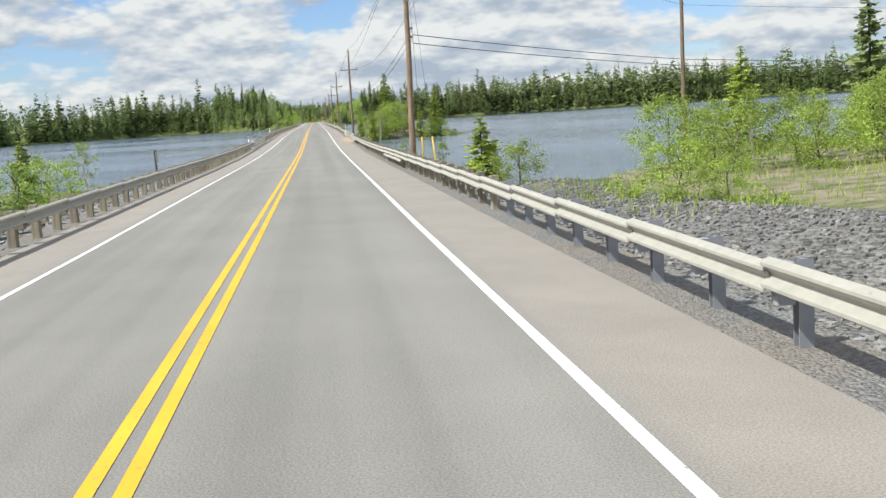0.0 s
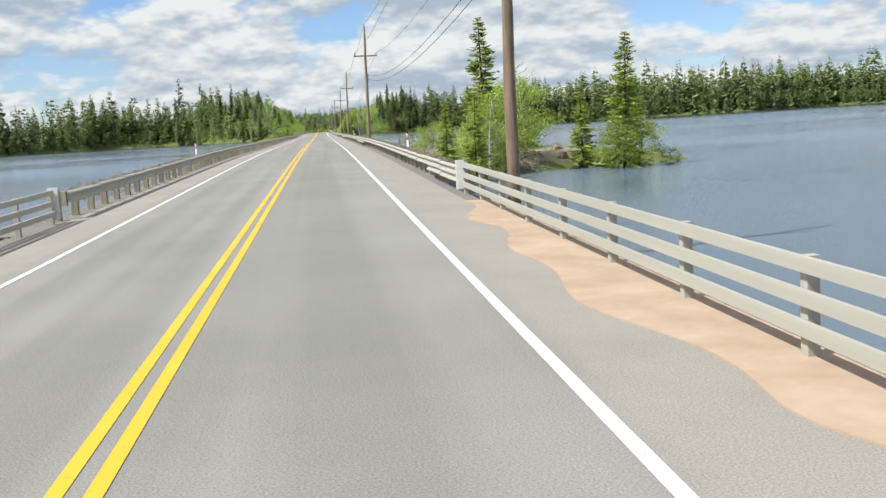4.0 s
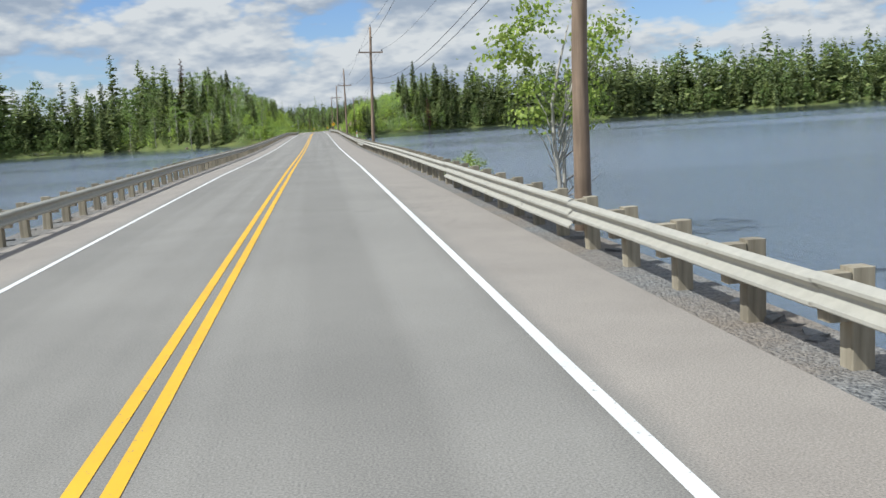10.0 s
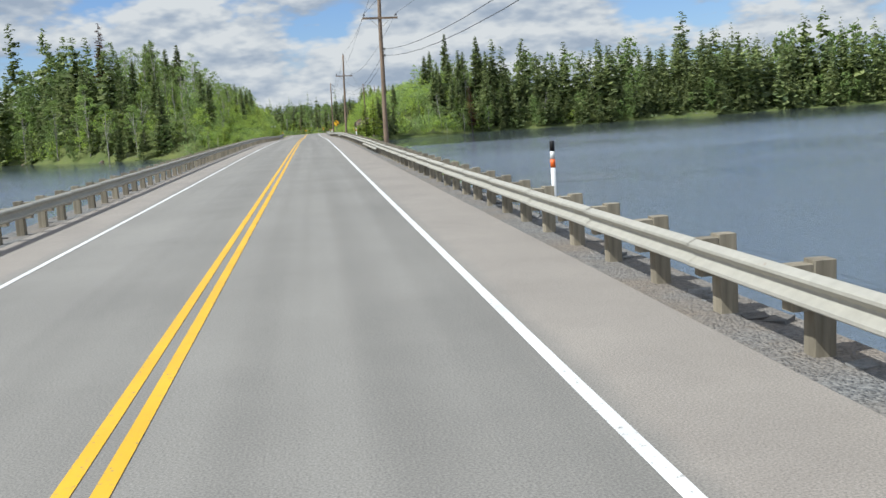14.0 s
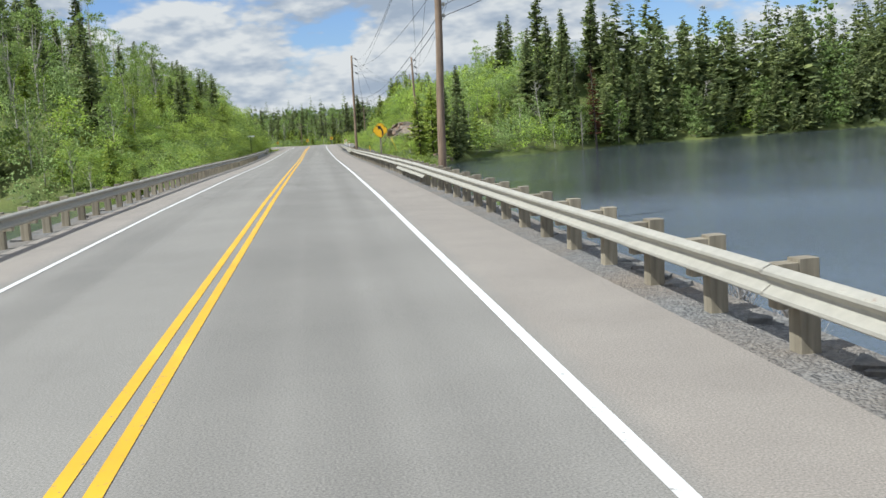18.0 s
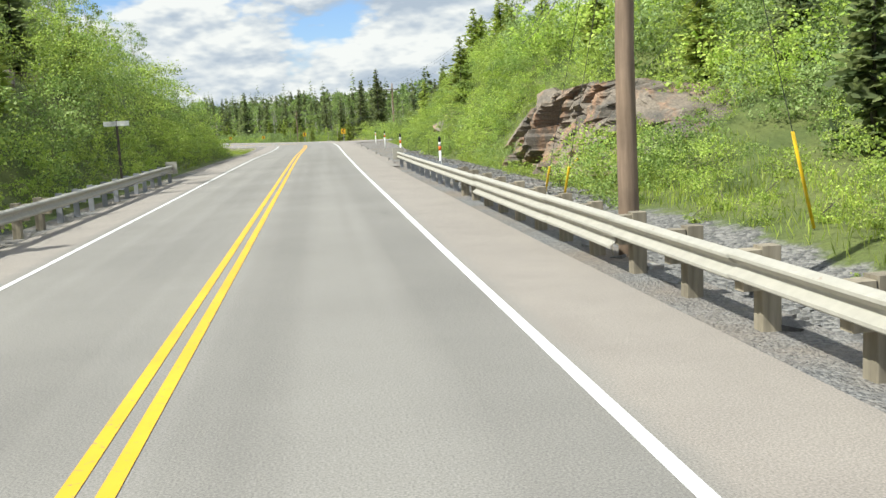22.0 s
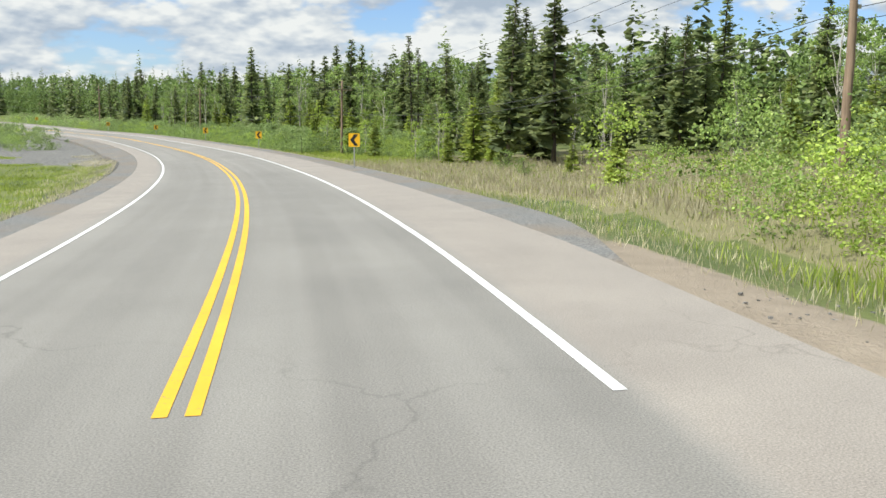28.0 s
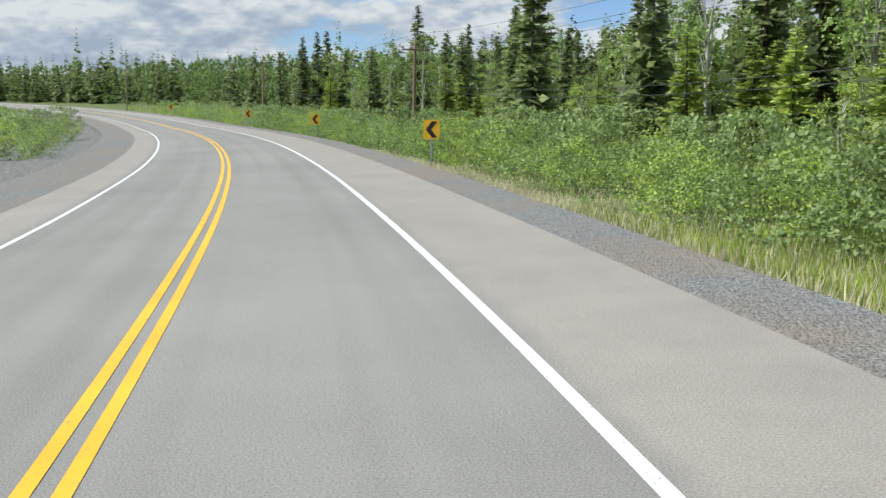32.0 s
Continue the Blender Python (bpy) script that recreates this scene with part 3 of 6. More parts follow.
def build_ground():
    xs = np.unique(np.round(np.concatenate([axis((-3200, -600, 130), (-600, -130, 16), (-130, -24, 2.5), (-24, -12, 1.2), (12, 30, 1.2), (30, 60, 2.5), (60, 420, 14), (420, 3300, 130)),
                                            [-12, -11, -10, -9.2, -8.4, -7.6, -6.9, -6.2, -5.7, -5.3, -3, 0, 3, 5.3, 5.7, 6.2, 6.9, 7.6, 8.4, 9.2, 10, 11]]), 3))
    ys = axis((-1500, -160, 60), (-160, -20, 6), (-20, 220, 1.5), (220, 500, 5), (500, 800, 1.6), (800, 1000, 3), (1000, 1300, 12), (1300, 4300, 150))
    X, Y = np.meshgrid(xs, ys)
    Z = land(X, Y)
    nx, ny = len(xs), len(ys)
    i = np.arange(nx * ny).reshape(ny, nx)
    F = np.stack([i[:-1, :-1], i[:-1, 1:], i[1:, 1:], i[1:, :-1]], -1).reshape(-1, 4)
    me = fast_mesh("ground", np.stack([X, Y, Z], -1), F, GROUND, True)
    S, U = to_road(X, Y)
    A, d = np.abs(U), shores(X.ravel(), Y.ravel())
    # red: stones, green: dry straw and cattails, blue: bare soil
    stony = np.maximum((1 - sm(A, 8.5, 12)) * (1 - sm(S, 560, 585)), (1 - sm(A, 10.5, 13)) * (U > 0) * (S < 48) * 1.1)
    stony = np.maximum(stony, (1 - sm(np.abs(d + 2), 0.5, 3.0)) * 0.42 * (A > 10) * (Z.ravel() < -0.6))
    marsh = sm(S, 694, 702) * (1 - sm(S, 770, 800)) * (U > 11) * (1 - sm(A, 45, 60))
    stony = np.maximum(stony, sm(S, 660, 680) * (U < 0) * (1 - sm(A, 6.2 + 9 * sm(S, 758, 784), 7.0 + 14 * sm(S, 758, 784))) * 1.1)
    stony = np.maximum(stony, sm(S, 568, 574) * (1 - sm(S, 655, 664)) * (U > 0) * (1 - sm(A, 9.3, 10.4)) * 1.2)
    soil = np.maximum(0 * S, sm(S, 640, 668) * (U > 0) * (1 - sm(A, 6.8, 8.4)))
    soil = np.maximum(soil, sm(S, 660, 667) * (1 - sm(S, 690, 695)) * (U > 0) * (1 - sm(A, 60, 80)))
    soil = np.maximum(soil, (U > 0) * (S < 46) * sm(A, 11.5, 13.5) * (1 - sm(A, 26, 32)) * 0.5)
    soil = np.maximum(soil, (1 - sm(np.hypot(X.ravel() - 13, Y.ravel() - 178), 7, 14)) * 0.85)
    col = np.stack([stony, marsh, soil, np.ones_like(soil)], -1).clip(0, 1)
    layer = me.color_attributes.new("cover", "FLOAT_COLOR", "POINT")
    layer.data.foreach_set("color", col.astype(np.float32).ravel())
    tagged(new("ground", me), "grassy and stony lakeside ground with gravel and marsh", "ground", kind="structure")
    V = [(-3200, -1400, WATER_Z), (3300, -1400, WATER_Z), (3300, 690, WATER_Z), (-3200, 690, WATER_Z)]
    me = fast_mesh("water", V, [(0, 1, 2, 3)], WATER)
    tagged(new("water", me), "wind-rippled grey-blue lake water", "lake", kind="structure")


build_ground()


def edge_r(s):
    return 5.12 + 0.60 * sm(s, 655, 705)


def edge_l(s):
    return -5.15 + 0.28 * sm(s, 640, 690)


def ribbon(name, s0, s1, u0, u1, dz, mat, step=2.0, cuts=1, thick=0.0, uvs=False):
    """A strip of the road between two offsets from its centre line."""
    s = np.arange(s0, s1 + 0.01, step)
    lo, hi = (np.broadcast_to(e(s) if callable(e) else e, s.shape) for e in (u0, u1))
    S, F01 = np.meshgrid(s, np.linspace(0, 1, cuts + 1), indexing="ij")
    U = lo[:, None] + (hi - lo)[:, None] * F01
    x, y, z = at_road(S, U, dz)
    V = np.stack([x, y, z], -1)
    i = np.arange(S.size).reshape(S.shape)
    F = np.stack([i[:-1, :-1], i[:-1, 1:], i[1:, 1:], i[1:, :-1]], -1).reshape(-1, 4)
    if thick:
        n = S.size
        low = V.copy()
        low[..., 2] -= thick
        V = np.concatenate([V.reshape(-1, 3), low.reshape(-1, 3)])
        for a in (i[:, 0][::-1], i[:, -1]):
            F = np.concatenate([F, np.stack([a[:-1], a[:-1] + n, a[1:] + n, a[1:]], -1)])
    me = fast_mesh(name, V, F, mat)
    if uvs:
        uv = me.uv_layers.new(name="road")
        flat = np.concatenate([np.stack([U / 10 + 0.5, S / 10], -1).reshape(-1, 2)] * (2 if thick else 1))
        uv.data.foreach_set("uv", flat[F.ravel()].astype(np.float32).ravel())
    return new(name, me)


tagged(ribbon("road", -160, 1250, edge_l, edge_r, 0.0, ASPHALT, 2.0, 8, 0.2, True), "worn grey two-lane asphalt road with paler shoulders", "road", kind="structure")
for u0, u1, a_, b_ in ((5.0, 6.15, -160, 666), (5.0, lambda q: 5.2 + 1.9 * sm(q, 692, 706), 692, 1250), (-6.15, -4.8, -160, 640), (lambda q: -6.05 - 1.35 * sm(q, 755, 785), -4.8, 640, 1250)):
    tagged(ribbon("gravel_verge", a_, b_, u0, u1, -0.035, GRAVEL, 2.0, 2, 0.3), "loose grey gravel verge beside the asphalt", "verge", kind="structure")


tagged(ribbon("gravel_verge", 576, 664, 5.2, lambda q: 6.3 + 2.3 * sm(q, 586, 632), -0.10, GRAVEL, 2.0, 4, 0.3), "wide grey gravel verge below the slope", "verge", kind="structure")


def lines():
    for name, lab, mat, u, w, spans in (
        ("edge_line", "white painted edge line, lightly worn", WHITE, LANE, 0.125, ((-160, 668), (691, 1250))),
        ("edge_line", "white painted edge line, lightly worn", WHITE, LANE_L, 0.115, ((-160, 1250),)),
        ("centre_line", "yellow painted double centre line, worn at the edges", YELLOW, -0.120, 0.118, ((-160, 668.5), (691, 1250))),
        ("centre_line", "yellow painted double centre line, worn at the edges", YELLOW, 0.120, 0.118, ((-160, 668.5), (691, 1250)))):
        for a, b in spans:
            tagged(ribbon(name, a, b, u - w / 2, u + w / 2, 0.006, mat, 2.0), lab, "road marking", kind="structure")


lines()


def side_road():
    """The gravel side road that leaves to the right."""
    V, F = [], []
    n = 24
    for k in range(n + 1):
        u = 4.6 + 62 * k / n
        flare = 6.5 * math.exp(-(u - 5) / 5.5)
        s0, s1 = 671.5 - flare * 0.9 + 0.10 * (u - 5), 686.5 + flare * 0.7 + 0.10 * (u - 5)
        for j in range(7):
            s = s0 + (s1 - s0) * j / 6
            x, y, z = at_road(s, u)
            zz = float(road_z(s)) + float(cross_fall(s, min(u, 6.0))) - 0.03 - 0.004 * max(u - 6, 0)
            V.append((float(x), float(y), zz))
    for k in range(n):
        for j in range(6):
            a = k * 7 + j
            F.append((a, a + 7, a + 8, a + 1))
    tagged(new("side_road", fast_mesh("side_road", V, F, DUSTY)), "pale gravel side road joining the highway", "road", kind="structure")


side_road()

# ---- guard rails ----
PITCH = 1.905
POLES = [47.0, 126.1, 195.25, 269.6, 341.8, 415.0, 485.5, 558.4]
POLE_U = [5.98, 6.15, 6.03, 6.13, 6.35, 6.15, 6.1, 6.05]


def beam_mesh(length, waves, name):
    """A corrugated beam along y; its face looks to -x, its middle at z = 0."""
    if waves == 2:
        prof = [(0.0, 0.156), (0.010, 0.151), (0.070, 0.124), (0.081, 0.112), (0.081, 0.082), (0.070, 0.070), (0.012, 0.028), (0.002, 0.016), (0.0, 0.0)]
    else:
        prof = [(0.0, 0.253), (0.010, 0.248), (0.070, 0.221), (0.081, 0.209), (0.081, 0.179), (0.070, 0.167), (0.012, 0.125), (0.002, 0.113), (0.002, 0.081), (0.012, 0.069), (0.070, 0.027), (0.081, 0.015), (0.081, 0.0)]
    # proud crests stand towards the road
    flip = prof + [(x, -z) for x, z in reversed(prof) if z > 0]
    V, F = [], []
    ys = [0, length * 0.5, length]
    for y in ys:
        V += [(-x, y, z) for x, z in flip] + [(-x + 0.006, y, z) for x, z in flip]
    n = len(flip)
    for i in range(len(ys) - 1):
        for lay, rev in ((0, False), (n, True)):
            for k in range(n - 1):
                q = (i * 2 * n + lay + k, i * 2 * n + lay + k + 1, (i + 1) * 2 * n + lay + k + 1, (i + 1) * 2 * n + lay + k)
                F.append(q[::-1] if rev else q)
    for i in range(len(ys) - 1):
        for k in (0, n - 1):
            F.append((i * 2 * n + k, i * 2 * n + n + k, (i + 1) * 2 * n + n + k, (i + 1) * 2 * n + k))
    # bolts at the post and the splice
    g = Geo()
    for y in (0.05, PITCH, 2 * PITCH - 0.05):
        for z in ((0.085, -0.085) if waves == 2 else (0.13, -0.13)):
            g.tube([(-0.012, y, z), (-0.030, y, z)], 0.014, 6)
    b = len(V)
    me = bpy.data.meshes.new(name)
    me.from_pydata(V + g.v, [], F + [tuple(b + k for k in f) for f in g.f])
    me.materials.append(STEEL)
    return me


W_BEAM, THRIE = beam_mesh(2 * PITCH + 0.05, 2, "w_beam"), beam_mesh(2 * PITCH + 0.05, 3, "three_wave_beam")
WOOD_POST = Geo().box(-0.10, 0.10, -0.10, 0.10, -0.75, 0.84, None, 0.012).mesh("wooden_post", POST_WOOD)
WOOD_BLOCK = Geo().box(-0.10, 0.10, -0.095, 0.095, 0.42, 0.81, None, 0.012).mesh("wooden_block", POST_WOOD)
_g = Geo().box(-0.075, 0.075, -0.052, -0.044, -0.75, 0.82).box(-0.075, 0.075, 0.044, 0.052, -0.75, 0.82).box(-0.004, 0.004, -0.044, 0.044, -0.75, 0.82)
IRON_POST = _g.mesh("steel_post", STEEL_POST)
IRON_BLOCK = Geo().box(-0.09, 0.09, -0.06, 0.06, 0.42, 0.80, None, 0.01).mesh("spacer_block", STEEL_POST)


def rail_run(side, s0, s1, count):
    """One stretch of guard rail: its posts, spacer blocks and beams."""
    u_face = 5.33 if side > 0 else -5.25
    x, y, z = at_road(s0, u_face)
    base = thing("guard_rail", "", "guard rail", Matrix.Translation((float(x), float(y), float(z))), "guard rails along the causeway")
    steel = False
    for k in range(count):
        s = s0 + k * PITCH
        metal = (s < 22 or s > 573) if side > 0 else (s > 570)
        steel = steel or metal
        if 107.4 < s + (0 if side > 0 else 1.19) < 129.6:
            continue
        px, py, pz = at_road(s, u_face + side * 0.30)
        rel = (float(px - x), float(py - y), float(pz - z) - 0.05)
        lean = pose(*rel, random.uniform(-1.2, 1.2), random.uniform(-1.5, 1.5), random.uniform(-3, 3))
        part("post", IRON_POST if metal else WOOD_POST, base, lean)
        bx = (rel[0] - side * 0.19, rel[1], rel[2])
        part("spacer_block", IRON_BLOCK if metal else WOOD_BLOCK, base, pose(*bx, 0, 0, random.uniform(-2, 2)))
    for k in range(0, count, 2):
        s = s0 + k * PITCH
        thrie = side > 0 and any(p - 4.6 < s < p + 9.0 for p in POLES) or 99 < s < 107.2
        if 107 < s + PITCH < 130:
            continue
        px, py, pz = at_road(s, u_face)
        m = Matrix.Translation((float(px - x), float(py - y), float(pz - z) + (0.52 if thrie else 0.60)))
        m = m @ pose(0, 0, 0, 0, 0, 0 if side > 0 else 180) if side > 0 else m @ Matrix.Translation((0, 2 * PITCH, 0)) @ pose(0, 0, 0, 0, 0, 180)
        part("beam", THRIE if thrie else W_BEAM, base, m)
    tagged(base, "galvanized steel beam guard rail on " + ("grey steel posts" if steel else "weathered wooden posts and blocks"))


def rails():
    for side, s_end in ((1, 591.0), (-1, 590.6)):
        total = int((s_end + 48) / PITCH) // 2 * 2
        start = s_end - total * PITCH
        k = 0
        while k < total:
            n = min(54, total - k)
            rail_run(side, start + k * PITCH, s_end, n)
            k += n
        x, y, z = at_road(s_end, 5.33 if side > 0 else -5.25)
        end = thing("rail_terminal", "square galvanized steel end plate of a guard rail", "rail end", Matrix.Translation((float(x), float(y), float(z))), "rail ends")
        part("end_plate", Geo().box(-0.26, 0.26, -0.05, 0.0, 0.36, 0.92, None, 0.01).mesh("end_plate", STEEL), end)
        part("extruder_head", Geo().box(-0.14, 0.10, 0.0, 0.55, 0.42, 0.80, None, 0.03).mesh("extruder_head", STEEL), end)
        part("post", IRON_POST, end, pose(side * 0.16, 0.25, -0.05))


rails()


def bridge_railing(side, s0, s1):
    """Three flat steel rails on square posts, with an end plate at either end."""
    u = 5.40 if side > 0 else -5.32
    x, y, z = (float(v) for v in at_road(s0, u))
    ob = thing("bridge_railing", "pale steel bridge railing with three flat rails", "railing", Matrix.Translation((x, y, z)), "bridge railings")
    post = Geo().box(-0.06, 0.06, -0.06, 0.06, -0.6, 0.86, None, 0.008).mesh("post", STEEL)
    rail = Geo().box(-0.03, 0.03, 0, 1, -0.065, 0.065, None, 0.006).mesh("rail", STEEL)
    n = 9
    for k in range(n):
        px, py, pz = (float(v) for v in at_road(s0 + (s1 - s0) * k / (n - 1), u))
        part("post", post, ob, Matrix.Translation((px - x + side * 0.10, py - y, pz - z)))
    ez = float(at_road(s1, u)[2]) - z
    tilt = math.atan2(ez, s1 - s0)
    for h in (0.26, 0.52, 0.80):
        part("rail", rail, ob, Matrix.LocRotScale((0, 0, h), Euler((tilt, 0, 0)), (1, s1 - s0, 1)))
    plate = Geo().box(-0.16, 0.10, -0.012, 0.012, 0.10, 0.92, None, 0.01).mesh("end_plate", POST_W)
    for dy, dz in ((-0.10, 0), (s1 - s0 + 0.10, ez)):
        part("end_plate", plate, ob, Matrix.Translation((0, dy, dz)), "white painted end plate")


bridge_railing(1, 107.4, 129.7)
bridge_railing(-1, 106.2, 128.5)
tagged(ribbon("sand_patch", 106.5, 127, lambda q: 4.55 + 0.30 * np.sin(q * 0.9) * np.sin(q * 0.37 + 1) + 0.9 * (1 - sm(q, 106.5, 109)) + 0.7 * sm(q, 122, 127), 5.75, 0.014, SAND, 0.5, 3, 0.05), "reddish sand washed over the road shoulder", "sand", kind="structure")

# ---- plants ----
rng = np.random.default_rng(7)


def diamonds(P, D, S, length, width):
    """Leaf or sprig shapes: one four-cornered face each, from its foot P along D, with side S."""
    L, Wd = length[:, None], width[:, None]
    a, b, c, d = P, P + D * L * 0.45 + S * Wd, P + D * L, P + D * L * 0.45 - S * Wd
    V = np.stack([a, b, c, d], 1).reshape(-1, 3)
    return V, np.arange(len(V)).reshape(-1, 4)


def unit(v):
    return v / np.maximum(np.linalg.norm(v, axis=-1, keepdims=True), 1e-6)


def spruce_crown(H, R, levels, nb, sprigs, low=0.06, thin=1.0, shape=0.78, core=0.34):
    """Whorls of drooping boughs, each a fan of sprigs."""
    h = np.repeat(low + (0.99 - low) * np.linspace(0, 1, levels) ** 0.86, nb)
    h = (h + rng.normal(0, 0.35 / levels, h.size)).clip(low, 0.99)
    a = rng.uniform(0, 2 * np.pi, h.size)
    r = R * (1 - h) ** shape * rng.uniform(0.55, 1.12, h.size) + 0.16
    n = h.size
    t = np.tile(np.linspace(0.12, 0.86, sprigs), n) + rng.normal(0, 0.06, n * sprigs)
    hh, aa, rr = (np.repeat(q, sprigs) for q in (h, a, r))
    droop = rng.uniform(0.16, 0.42, n).repeat(sprigs)
    P = np.stack([np.cos(aa) * rr * t, np.sin(aa) * rr * t, hh * H - droop * rr * t + 0.22 * rr * t * t], -1)
    fan = aa + rng.normal(0, 0.62, aa.size)
    D = unit(np.stack([np.cos(fan), np.sin(fan), -droop * 0.8 + 0.35 * t + rng.normal(0, 0.16, aa.size)], -1))
    S = unit(np.cross(D, np.array([0, 0, 1.0])) + rng.normal(0, 0.85, P.shape))
    length = rr * rng.uniform(0.30, 0.55, aa.size) * (4 / max(sprigs, 4)) ** (0.42 if sprigs <= 8 else 0.62) + (0.14 if sprigs < 8 else 0.10)
    V, F = diamonds(P, D, S, length, length * rng.uniform(0.22, 0.38, aa.size) * thin * (1.0 if sprigs < 8 else 0.85))
    # the boughs themselves: long drooping blades from the trunk, with lifted tips
    out = np.stack([np.cos(a), np.sin(a), np.zeros(n)], -1)
    side = np.stack([-np.sin(a), np.cos(a), rng.normal(0, 0.55, n)], -1)
    sag = rng.uniform(0.12, 0.40, n)
    foot = np.stack([np.zeros(n), np.zeros(n), h * H], -1)
    mid = foot + out * (r * 0.52)[:, None]
    mid[:, 2] -= sag * r * 0.62
    tip = foot + out * (r * 1.02)[:, None]
    tip[:, 2] -= sag * r * 0.80
    half = side * (r * core * rng.uniform(0.7, 1.2, n))[:, None]
    W = np.stack([foot, mid + half, tip, mid - half], 1).reshape(-1, 3)
    return np.concatenate([V, W]), np.concatenate([F, np.arange(len(W)).reshape(-1, 4) + len(V)])


def leafy_crown(H, R, base, clumps, leaves, size, squash=1.0, core=0.2):
    """Loose clumps of leaves inside an uneven crown; returns the clump centres too."""
    z = rng.uniform(base, 1.0, clumps)
    k = np.sin(np.pi * ((z - base) / (1 - base) * 0.86 + 0.09)) ** 0.7
    a, r = rng.uniform(0, 2 * np.pi, clumps), R * k * np.sqrt(rng.uniform(0.10, 1.0, clumps))
    C = np.stack([np.cos(a) * r, np.sin(a) * r, z * H], -1)
    spread = rng.uniform(0.5, 1.0, clumps) * R * 0.28
    i = rng.integers(0, clumps, leaves)
    P = C[i] + rng.normal(0, 1, (leaves, 3)) * spread[i, None] * np.array([0.62, 0.62, 0.42 * squash])
    P[:, 2] = np.maximum(P[:, 2], 0.03)
    face = unit(unit(P - C[i]) * 0.7 + rng.normal(0, 0.6, (leaves, 3)) + np.array([0, 0, 0.45]))
    D = unit(np.cross(face, rng.normal(0, 1, (leaves, 3))))
    S = np.cross(D, face)
    length = size * rng.uniform(0.7, 1.35, leaves)
    V, F = diamonds(P, D, S, length, length * 0.36)
    # the packed leaves in the middle of each clump
    cube = np.array([(a, b, c) for a in (-1, 1) for b in (-1, 1) for c in (-1, 1)], float)
    T = np.linalg.qr(rng.normal(0, 1, (clumps, 3, 3)))[0]
    B = np.einsum("kij,vj->kvi", T, cube) * (spread[:, None, None] * core) * rng.uniform(0.5, 1.3, (clumps, 8, 1)) + C[:, None]
    B[..., 2] = np.maximum(B[..., 2], 0.02)
    Q = np.array([(0, 1, 3, 2), (4, 6, 7, 5), (0, 4, 5, 1), (2, 3, 7, 6), (0, 2, 6, 4), (1, 5, 7, 3)])
    F = np.concatenate([F, (Q[None] + (np.arange(clumps) * 8)[:, None, None]).reshape(-1, 4) + len(V)])
    return np.concatenate([V, B.reshape(-1, 3)]), F, C


def trunk_mesh(name, H, r, mat, limbs=(), bend=0.0, base=0.0, sides=7):
    g = Geo()
    pts = [(bend * math.sin(k * 1.3) * k / 6, bend * math.cos(k * 0.9) * k / 6, -0.4 + (H + 0.4) * k / 6) for k in range(7)]
    g.tube(pts, [r * (1.15 - 0.95 * k / 6) + 0.008 for k in range(7)], sides)
    for c in limbs:
        z0 = max(0.15, c[2] * 0.55)
        mid = (c[0] * 0.45, c[1] * 0.45, z0 + (c[2] - z0) * 0.6)
        g.tube([(0, 0, z0), mid, tuple(c)], [r * 0.42, r * 0.25, 0.008], 5, False)
    return g.mesh(name, mat, True)


ARRAYS = {}


def make_spruce(key, H, R, levels, nb, sprigs, crown, bark=BARK, low=0.06, thin=1.0, core=0.34):
    V, F = spruce_crown(H, R, levels, nb, sprigs, low, thin, 0.72, core)
    ARRAYS[key] = (V, F, crown)
    return fast_mesh("crown", V, F, crown), trunk_mesh("trunk", H * 0.99, 0.011 * H + 0.02, bark)


def make_leafy(key, H, R, base, clumps, leaves, size, crown, bark):
    V, F, C = leafy_crown(H, R, base, clumps, leaves, size, 1.0, 0.11 if size < 0.09 else 0.14)
    ARRAYS[key] = (V, F, crown)
    return fast_mesh("crown", V, F, crown), trunk_mesh("trunk", H * 0.88, 0.008 * H + 0.015, bark, C[::max(1, clumps // 9)], 0.25)


